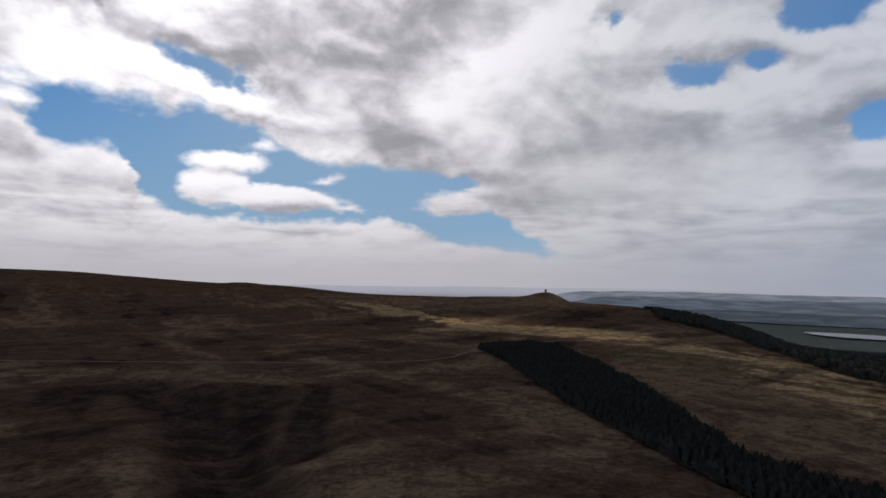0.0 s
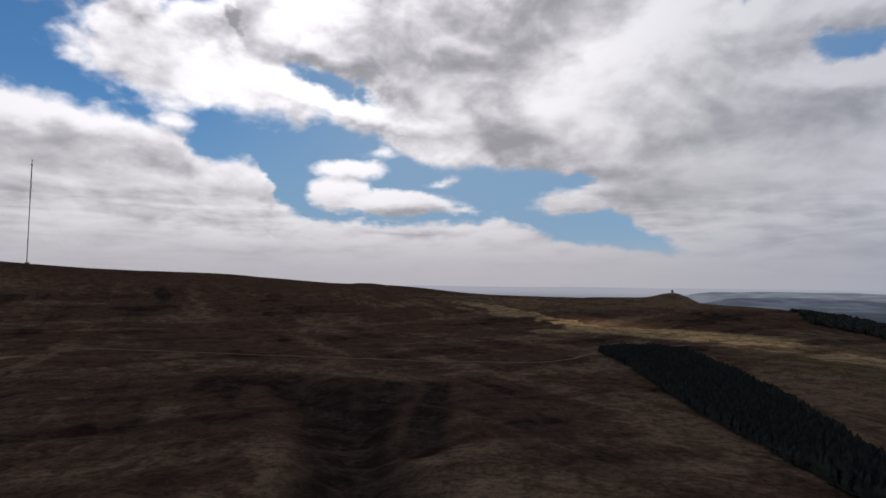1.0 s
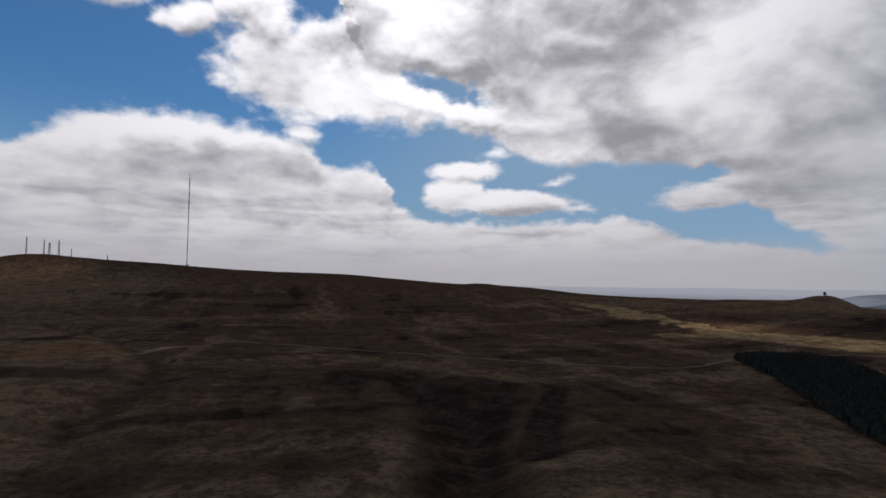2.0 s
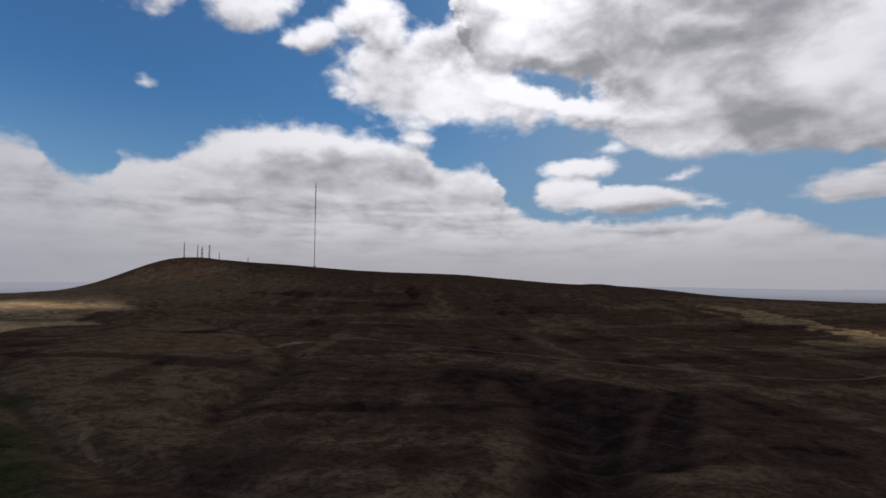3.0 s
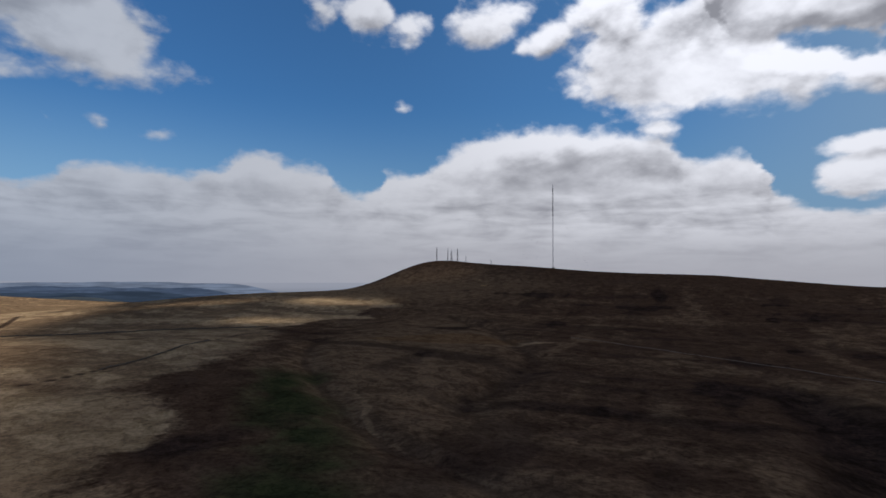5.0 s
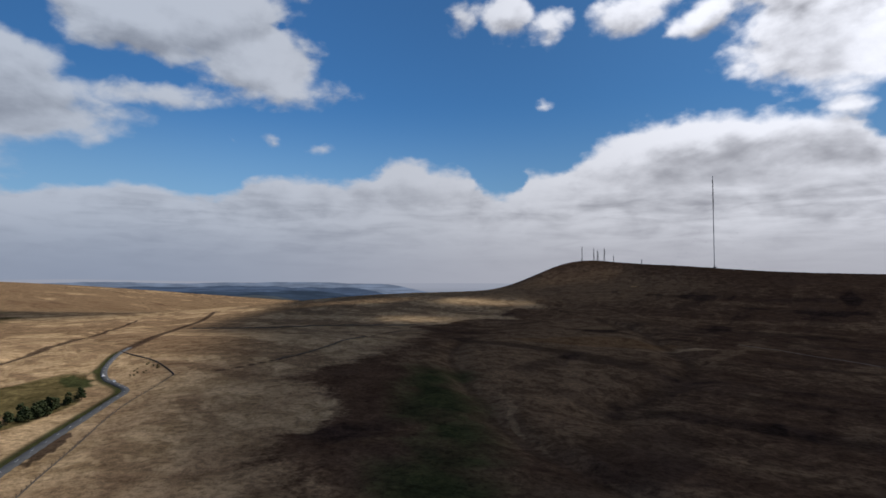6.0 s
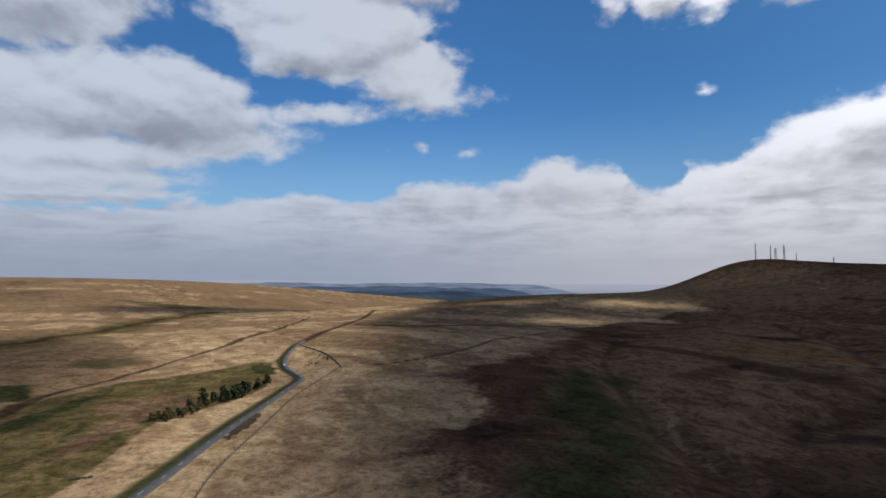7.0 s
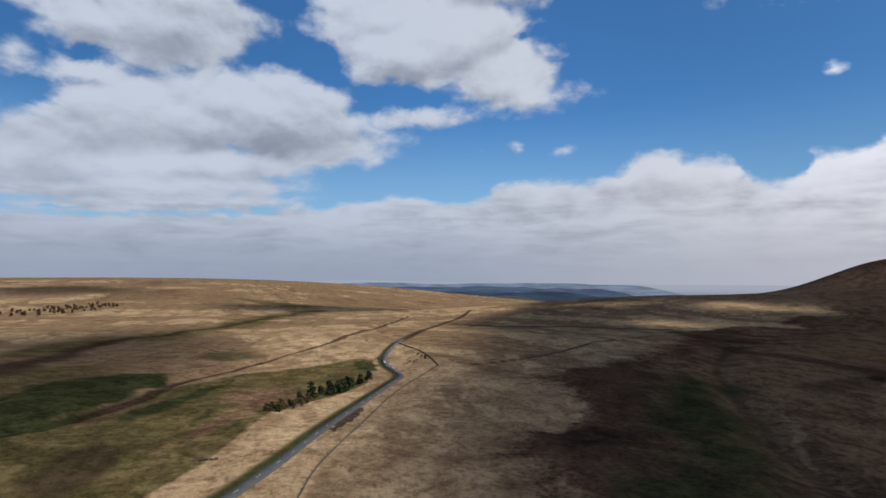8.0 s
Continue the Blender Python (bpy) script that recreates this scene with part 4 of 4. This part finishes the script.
        if key not in index:
            index[key] = len(verts)
            depths.append(dense * max(0.0, float(f[j, i])))
            z = top[j, i] if upper else low[j, i]
            verts.append((x[j, i] + shift.x, y[j, i] + shift.y, CLOUD_BASE if not inside[j, i] else z))
        return index[key]

    faces = []
    for j in range(m - 1):
        for i in range(n - 1):
            corners = ((i, j), (i + 1, j), (i + 1, j + 1), (i, j + 1))
            if sum(inside[b, a] for a, b in corners) >= 2:
                faces.append([vert(a, b, True) for a, b in corners])
                faces.append([vert(a, b, False) for a, b in corners][::-1])
    ob = sheet(name, verts, faces, VAPOUR)
    layer = ob.data.attributes.new("depth", "FLOAT", "POINT")
    layer.data.foreach_set("value", np.array(depths, np.float32))
    return tagged(ob, label, "cloud", kind="structure")


make_cloud("cloud_sheet", shaded, (-2800, 3500, -300, 3000), 40.0, "broad white cloud sheet drifting over the moor")
make_cloud("cloud", small_shade(-230, -262, 120, 34, 20), (-420, -50, -380, -140), 10.0, "small white cloud shading the green fields", 0.12)
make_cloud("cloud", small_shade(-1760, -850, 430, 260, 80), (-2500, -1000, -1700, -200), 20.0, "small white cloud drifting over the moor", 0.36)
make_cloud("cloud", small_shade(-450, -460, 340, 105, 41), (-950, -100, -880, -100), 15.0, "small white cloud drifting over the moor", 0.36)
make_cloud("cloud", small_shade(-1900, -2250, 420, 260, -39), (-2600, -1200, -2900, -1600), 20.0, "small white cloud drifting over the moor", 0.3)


# ---- trees ----
def inside_outline(x, y, outline):
    hit = False
    for (ax, ay), (bx, by) in zip(outline, outline[1:] + outline[:1]):
        if (ay > y) != (by > y) and x < (bx - ax) * (y - ay) / (by - ay) + ax:
            hit = not hit
    return hit


def scatter(outline, gap, rng):
    """Uneven places inside an outline on the plan."""
    xs, ys = [p[0] for p in outline], [p[1] for p in outline]
    out, y = [], min(ys)
    while y < max(ys):
        x = min(xs)
        while x < max(xs):
            px, py = x + rng.uniform(-0.45, 0.45) * gap, y + rng.uniform(-0.45, 0.45) * gap
            if inside_outline(px, py, outline):
                out.append((px, py))
            x += gap
        y += gap
    return out


def stand_of_trees(name, outline, gap, height, spread, mat, label, round_crown, seed):
    rng = random.Random(seed)
    places = scatter(outline, gap, rng)
    zs = height_at(np.array([p[0] for p in places]), np.array([p[1] for p in places]))
    verts, faces = [], []
    for (x, y), z in zip(places, zs):
        h, w = height * rng.uniform(0.75, 1.12), spread * rng.uniform(0.75, 1.25)
        lean = (rng.uniform(-0.3, 0.3), rng.uniform(-0.3, 0.3))
        tiers = [(0.14, 0.52, 1.0), (0.36, 0.76, 0.92), (0.58, 0.94, 0.72)] if not round_crown else [(0.16, 0.62, 0.9), (0.34, 0.86, 1.0), (0.55, 1.0, 0.7)]
        for low, high, wide in tiers:
            k, first = 7, len(verts)
            for i in range(k):
                a = 2 * math.pi * (i + rng.uniform(-0.3, 0.3)) / k
                r = w * wide * (0.6 + 0.55 * (i % 2)) * rng.uniform(0.75, 1.2)
                verts.append((x + r * math.cos(a), y + r * math.sin(a), z + h * (low + rng.uniform(-0.04, 0.05))))
            verts.append((x + lean[0], y + lean[1], z + h * high))
            if round_crown:
                for i in range(k):
                    a = 2 * math.pi * (i + 0.5) / k
                    r = w * wide * rng.uniform(0.45, 0.8)
                    verts.append((x + r * math.cos(a), y + r * math.sin(a), z + h * (0.35 * low + 0.65 * high)))
                for i in range(k):
                    j = (i + 1) % k
                    faces += [(first + i, first + j, first + k + 1 + i), (first + j, first + k + 1 + j, first + k + 1 + i), (first + k + 1 + i, first + k + 1 + j, first + k)]
            else:
                for i in range(k):
                    faces.append((first + i, first + (i + 1) % k, first + k))
        first = len(verts)
        for i in range(3):
            a = 2.1 * i
            verts.append((x + 0.2 * math.cos(a), y + 0.2 * math.sin(a), z - 0.4))
        verts.append((x, y, z + h * 0.5))
        for i in range(3):
            faces.append((first + i, first + (i + 1) % 3, first + 3))
    ob = sheet(name, verts, faces, mat, smooth=False)
    return tagged(ob, label, "trees", kind="stuff")


stand_of_trees("plantation", [(46, 690), (74, 576), (88, 390), (98, 296), (104, 240), (110, 198), (120, 140), (128, 100), (196, 100), (178, 150), (158, 194), (145, 213), (136, 242),
                              (148, 310), (163, 440), (162, 560), (152, 680), (124, 742), (70, 726)],
               2.7, 9.0, 2.5, NEEDLES, "dense dark green conifer plantation in a long strip", False, 5)
stand_of_trees("woodland", [(440, 1080), (505, 1010), (486, 850), (426, 660), (388, 535), (384, 470), (440, 420), (640, 480), (760, 700), (800, 1000), (720, 1230), (560, 1230), (470, 1200)],
               9.0, 11.0, 5.2, NEEDLES, "dark mixed woodland on the western slope", True, 6)
stand_of_trees("woodland", [(480, 1275), (490, 1200), (540, 1200), (600, 1290), (540, 1320)],
               9.0, 8.0, 5.0, NEEDLES, "dark trees along the shoulder of the hill", True, 7)


def clump(bm, at, size, rng):
    """One uneven tuft of foliage."""
    made = bmesh.ops.create_icosphere(bm, subdivisions=1, radius=1.0)["verts"]
    turn = Euler((rng.uniform(0, 6), rng.uniform(0, 6), rng.uniform(0, 6))).to_matrix()
    for v in made:
        k = rng.uniform(0.55, 1.3)
        v.co = turn @ (v.co * k)
        v.co = Vector((v.co.x * size, v.co.y * size, v.co.z * size * 0.6)) + Vector(at)


def tree_kind(name, height, width, seed, mat, label, count=46):
    """A wind-bent moorland tree: tapered trunk, limbs, and a broken crown of tufts."""
    rng = random.Random(seed)
    ob = empty(name, (0, 0, 0), label, "tree")
    bm = bmesh.new()
    bend = Vector((rng.uniform(-0.4, 0.4), rng.uniform(-0.4, 0.4), 0))
    rod(bm, (0, 0, -0.5), bend * 0.4 + Vector((0, 0, height * 0.45)), 0.22, 0.15, 7)
    rod(bm, bend * 0.4 + Vector((0, 0, height * 0.45)), bend + Vector((0, 0, height * 0.92)), 0.15, 0.04, 6)
    tips = []
    for i in range(11):
        a, z = 2.4 * i + rng.uniform(-0.4, 0.4), height * (0.10 + 0.065 * i)
        r = width * (1.0 - 0.06 * i) * rng.uniform(0.6, 1.05)
        tip = Vector((r * math.cos(a), r * math.sin(a), z + 0.12 * height))
        rod(bm, (0, 0, z), tip, 0.07, 0.02, 4)
        tips.append(tip)
    part("trunk", bm, BARK, ob)
    bm = bmesh.new()
    for i in range(count):
        tip = tips[i % len(tips)]
        at = tip.lerp(Vector((0, 0, tip.z)), rng.uniform(0, 0.75)) + Vector((rng.uniform(-0.5, 0.5), rng.uniform(-0.5, 0.5), rng.uniform(-0.1, 0.9)))
        clump(bm, at, width * rng.uniform(0.16, 0.36), rng)
    clump(bm, bend + Vector((0, 0, height * 0.95)), width * 0.2, rng)
    part("crown", bm, mat, ob)
    return ob


PINES = [tree_kind("pine_tree", 8.6, 3.4, 3, PINE, "dark green pine beside the moorland road"),
         tree_kind("pine_tree", 7.0, 3.6, 8, PINE, "dark green pine beside the moorland road"),
         tree_kind("pine_tree", 5.4, 2.8, 12, PINE, "dark green pine beside the moorland road")]
LONE = [tree_kind("moorland_tree", 8.0, 3.6, 31, RUSSET, "small russet tree standing alone on pale moorland"),
        tree_kind("moorland_tree", 6.0, 3.4, 33, RUSSET, "small russet tree standing alone on pale moorland")]
BUSH = tree_kind("bush", 4.0, 2.6, 20, SCRUB, "bare grey-brown scrub bush beside the trees", 34)


def plant(first, x, y, size, turn, group, label=""):
    m = pose(x, y, ground_z(x, y) - 0.2, 0, 0, turn) @ Matrix.Diagonal((size, size, size, 1))
    ob = copy_thing(first, m)
    ob.matrix_basis = m
    return tagged(ob, label, group=group)


rng = random.Random(4)
for i, (x, y) in enumerate([(-283, -157), (-279, -154), (-296, -158), (-303, -160), (-300, -152), (-306, -154), (-310, -150), (-306, -146), (-312, -144), (-316, -148),
                            (-322, -147), (-318, -143), (-330, -146), (-336, -147), (-345, -146), (-350, -147), (-357, -143), (-291, -152), (-313, -153), (-362, -146)]):
    plant(PINES[i % 3], x, y, rng.uniform(0.6, 0.95), rng.uniform(0, 360), "trees beside the road")
for i in range(16):
    plant(PINES[i % 3], -320 + rng.gauss(0, 13), -149.5 + rng.gauss(0, 3), rng.uniform(0.55, 0.9), rng.uniform(0, 360), "trees beside the road")
for i in range(12):
    plant(BUSH, -300 + rng.uniform(-45, 30), -153 + rng.uniform(-4, 5), rng.uniform(0.5, 0.9), rng.uniform(0, 360), "scrub beside the road")
for i in range(18):
    plant(BUSH, -262 + rng.uniform(-9, 12), -152 + rng.uniform(-7, 5), rng.uniform(0.5, 1.0), rng.uniform(0, 360), "scrub beside the road")
for i in range(14):
    plant(BUSH, -455 + rng.uniform(-28, 28), -138 + rng.uniform(-8, 10), rng.uniform(0.25, 0.5), rng.uniform(0, 360), "bushes at the bend", "low brown bush beside the bend of the road")
for i in range(64):
    t = rng.random()
    x, y = -960 - 430 * t + rng.uniform(-40, 40), -1290 - 190 * t + rng.uniform(-75, 75)
    plant(LONE[i % 2], x, y, rng.uniform(1.1, 1.8), rng.uniform(0, 360), "scattered trees on the far moor")
for first in (*PINES, *LONE, BUSH):
    for o in (*first.children, first):
        bpy.data.objects.remove(o)


# ---- walls, fence, tower, cars ----
def stone_wall(line, height, width, label, gaps=()):
    """An old dry-stone wall with an uneven, partly tumbled top."""
    ob = empty("stone_wall", (*line[0], 0), label, "wall", "moorland walls")
    rng = random.Random(len(line))
    bm = bmesh.new()
    for i, (p, q) in enumerate(zip(line, line[1:])):
        if i in gaps:
            continue
        span, turn = math.dist(p, q), math.atan2(q[1] - p[1], q[0] - p[0])
        n = max(1, int(span / 1.6))
        for k in range(n):
            t = (k + 0.5) / n
            x, y = p[0] + (q[0] - p[0]) * t, p[1] + (q[1] - p[1]) * t
            h = height * rng.uniform(0.55, 1.1)
            block(bm, (span / n * 1.02, width * rng.uniform(0.8, 1.15), h + 0.6), (x - line[0][0], y - line[0][1], ground_z(x, y) + h / 2 - 0.3), turn + rng.uniform(-0.06, 0.06), 0.75)
    part("stonework", bm, DRY_STONE, ob)


stone_wall(FIELD_WALL, 1.1, 0.6, "dark dry-stone wall curving round a pale field")
stone_wall(LONG_WALL, 1.5, 1.4, "dark dry-stone wall running straight across the moor")
stone_wall([(-175, -139), (-177, -136), (-179, -133)], 0.9, 0.7, "short broken dry-stone wall at the edge of rushy ground")
stone_wall(smooth_line([(-474, -43), (-546, -11), (-668, 46)], 5.0), 0.9, 0.8, "low tumbled dry-stone wall along a ditch")


def post_fence(line):
    ob = empty("fence", (*line[0], 0), "old wooden post and wire fence beside the road", "fence")
    bm = bmesh.new()
    block(bm, (0.16, 0.16, 1.7), (0, 0, 0.55), 0, 0.85)
    post = mesh_of("post", bm, WEATHERED_WOOD)
    tops = []
    for i, (x, y) in enumerate(line):
        z = ground_z(x, y)
        o = new("post", post)
        o.parent = ob
        o.matrix_basis = pose(x - line[0][0], y - line[0][1], z, 2 * math.sin(i * 7.1), 3 * math.sin(i * 3.3), i * 37)
        tops.append(Vector((x - line[0][0], y - line[0][1], z)))
    for h in (0.35, 0.75, 1.15):
        bm = bmesh.new()
        for a, b in zip(tops, tops[1:]):
            rod(bm, a + Vector((0, 0, h)), b + Vector((0, 0, h)), 0.012, sides=3)
        part("wire", bm, WIRE, ob)
    bm = bmesh.new()
    rng = random.Random(2)
    for a, b in zip(tops, tops[1:]):
        for k in range(3):
            p = a.lerp(b, (k + 0.5) / 3)
            block(bm, (1.7, rng.uniform(0.5, 0.8), rng.uniform(0.35, 0.6)), (p.x, p.y, p.z + 0.05), math.atan2(b.y - a.y, b.x - a.x) + rng.uniform(-0.15, 0.15), 0.5)
    part("earth_bank", bm, DRY_STONE, ob, "low dark earth bank under the wire")


post_fence(FENCE)


def beacon_tower(x, y):
    z = ground_z(x, y) - 0.4
    ob = empty("beacon_tower", (x, y, z), "small square stone tower on a grassy mound", "tower")
    bm = bmesh.new()
    block(bm, (7.2, 7.2, 0.9), (0, 0, 0.45))
    part("plinth", bm, DRY_STONE, ob)
    bm = bmesh.new()
    block(bm, (5.6, 5.6, 6.2), (0, 0, 4.0), 0, 0.94)
    part("walls", bm, DRY_STONE, ob)
    bm = bmesh.new()
    block(bm, (5.9, 5.9, 0.4), (0, 0, 7.25))
    for a in range(4):
        for k in range(3):
            block(bm, (1.1, 0.5, 0.8), Matrix.Rotation(a * math.pi / 2, 3, "Z") @ Vector((-2.0 + 2.0 * k, 2.65, 7.8)), a * math.pi / 2)
    part("parapet", bm, DRY_STONE, ob)
    for a in range(4):
        bm = bmesh.new()
        block(bm, (1.0, 0.15, 1.8), Matrix.Rotation(a * math.pi / 2, 3, "Z") @ Vector((0, 2.82, 3.4)), a * math.pi / 2)
        part("blocked_window", bm, BARK, ob)


beacon_tower(321, 1655)

PAINTS = {"white": plain("white_car_paint", (0.80, 0.80, 0.80), 0.25, vary=0.05), "silver": plain("silver_car_paint", (0.62, 0.64, 0.66), 0.25, metal=0.4, vary=0.05)}
GLASS = plain("dark_car_glass", (0.02, 0.024, 0.028), 0.08, vary=0.1)
RUBBER = plain("tyre_rubber", (0.02, 0.02, 0.02), 0.9, vary=0.2)
LAMP_GLASS = plain("lamp_glass", (0.75, 0.75, 0.72), 0.15, vary=0.1)
RED_GLASS = plain("red_lamp_glass", (0.35, 0.02, 0.02), 0.2, vary=0.1)


def car(x, y, turn, paint, label):
    z = max(ground_z(x + dx, y + dy) for dx in (-3, 0, 3) for dy in (-3, 0, 3)) + 0.42
    ob = empty("car", (x, y, z), label, "car", turn=turn)
    bm = bmesh.new()
    profile = [(-2.1, 0.35), (-2.15, 0.75), (-1.95, 0.95), (-1.55, 1.02), (-0.95, 1.45), (0.65, 1.48), (1.25, 1.02), (1.95, 0.86), (2.12, 0.68), (2.1, 0.35)]
    rows = []
    for side, inset in ((-1, 1.0), (1, 1.0)):
        rows.append([bm.verts.new((px, side * (0.86 if pz < 1.1 else 0.66), pz)) for px, pz in profile])
    k = len(profile)
    for i in range(k):
        j = (i + 1) % k
        bm.faces.new((rows[0][i], rows[0][j], rows[1][j], rows[1][i]))
    bm.faces.new(rows[0][::-1])
    bm.faces.new(rows[1])
    bmesh.ops.recalc_face_normals(bm, faces=bm.faces)
    bmesh.ops.bevel(bm, geom=list(bm.edges), offset=0.05, segments=2, affect="EDGES")
    part("body", bm, paint, ob)
    for name, at, size, tilt in (("windscreen", (1.0, 0, 1.26), (0.05, 1.2, 0.62), -50), ("rear_window", (-1.3, 0, 1.26), (0.05, 1.2, 0.6), 52)):
        bm = bmesh.new()
        block(bm, size)
        bmesh.ops.rotate(bm, verts=bm.verts, matrix=Matrix.Rotation(radians(tilt), 3, "Y"))
        bmesh.ops.translate(bm, verts=bm.verts, vec=at)
        part(name, bm, GLASS, ob)
    for side in (-1, 1):
        bm = bmesh.new()
        block(bm, (1.7, 0.05, 0.34), (-0.15, side * 0.765, 1.24))
        part("side_window", bm, GLASS, ob)
        bm = bmesh.new()
        block(bm, (0.08, 0.36, 0.16), (2.09, side * 0.6, 0.72))
        part("headlight", bm, LAMP_GLASS, ob)
        bm = bmesh.new()
        block(bm, (0.08, 0.3, 0.16), (-2.12, side * 0.62, 0.78))
        part("tail_light", bm, RED_GLASS, ob)
        for fx in (-1.3, 1.32):
            bm = bmesh.new()
            rod(bm, (fx, side * 0.70, 0.32), (fx, side * 0.90, 0.32), 0.32, 0.32, 14)
            wheel = part("tyre", bm, RUBBER, ob)
            bm = bmesh.new()
            rod(bm, (fx, side * 0.89, 0.32), (fx, side * 0.915, 0.32), 0.19, 0.19, 10)
            part("rim", bm, MAST_STEEL, wheel)


car(-437, -161.5, 206, PAINTS["white"], "white hatchback car driving on the moorland road")
car(-412, -145.5, 35, PAINTS["silver"], "pale silver hatchback car driving on the moorland road")


def road_dashes():
    line = smooth_line(ROAD, 1.0)
    for i in range(60, min(len(line) - 8, 460), 13):
        bm = bmesh.new()
        left, right = [], []
        for p, q in zip(line[i:i + 4], line[i + 1:i + 5]):
            d = Vector((q[0] - p[0], q[1] - p[1])).normalized()
            xs, ys = np.array([p[0] - d.y * 3, p[0], p[0] + d.y * 3]), np.array([p[1] + d.x * 3, p[1], p[1] - d.x * 3])
            z = height_at(xs, ys).max() + 0.44
            left.append(bm.verts.new((p[0] - d.y * 0.09, p[1] + d.x * 0.09, z)))
            right.append(bm.verts.new((p[0] + d.y * 0.09, p[1] - d.x * 0.09, z)))
        for k in range(3):
            bm.faces.new((left[k], right[k], right[k + 1], left[k + 1]))
        part("dash", bm, ROAD_PAINT, road)


road_dashes()

# ---- reservoir on the plain ----
def reservoir():
    rng = random.Random(9)
    verts, n = [], 48
    cx, cy = 2841, 3386
    z = ground_z(cx, cy) + 6.0
    for i in range(n):
        a = 2 * math.pi * i / n
        k = 1 + 0.12 * math.sin(3 * a + 1) + rng.uniform(-0.03, 0.03)
        u, v = 480 * k * math.cos(a), 165 * k * math.sin(a)
        verts.append((cx + u * 0.78 + v * 0.63, cy - u * 0.63 + v * 0.78, z))
    tagged(sheet("water", verts, [tuple(range(n))], WATER), "pale still reservoir on the plain below the moor", "reservoir", kind="structure")


reservoir()


WHITEWASH = plain("whitewashed_wall", (0.72, 0.71, 0.68), 0.9, vary=0.12, scale=0.5)
SLATE = plain("slate_roof", (0.09, 0.09, 0.10), 0.7, vary=0.3, scale=1.0)


def farmhouse(x, y, turn):
    z = min(ground_z(x + dx, y + dy) for dx in (-6, 6) for dy in (-6, 6)) - 0.3
    ob = empty("farmhouse", (x, y, z), "small whitewashed farmhouse alone on the far moor", "house", turn=turn)
    bm = bmesh.new()
    block(bm, (13, 7, 5.6), (0, 0, 2.8))
    part("walls", bm, WHITEWASH, ob)
    bm = bmesh.new()
    rows = [[bm.verts.new((sx * 6.8, py, pz)) for py, pz in ((-3.9, 5.4), (0, 8.4), (3.9, 5.4), (0, 5.2))] for sx in (-1, 1)]
    for i in range(4):
        j = (i + 1) % 4
        bm.faces.new((rows[0][i], rows[0][j], rows[1][j], rows[1][i]))
    bm.faces.new(rows[0][::-1])
    bm.faces.new(rows[1])
    roof = part("roof", bm, SLATE, ob)
    for sx in (-5.6, 5.6):
        bm = bmesh.new()
        block(bm, (0.9, 1.2, 2.0), (sx, 0, 8.9))
        part("chimney", bm, DRY_STONE, roof)
    for side in (-1, 1):
        for wx in (-4.2, -1.6, 2.0, 4.4):
            for wz in (1.6, 4.1):
                bm = bmesh.new()
                block(bm, (1.1, 0.12, 1.3), (wx, side * 3.52, wz))
                part("window", bm, GLASS, ob)
        bm = bmesh.new()
        block(bm, (1.0, 0.12, 2.1), (0.2, side * 3.52, 1.15))
        part("door", bm, BARK, ob)


farmhouse(-2309, -1542, 40)
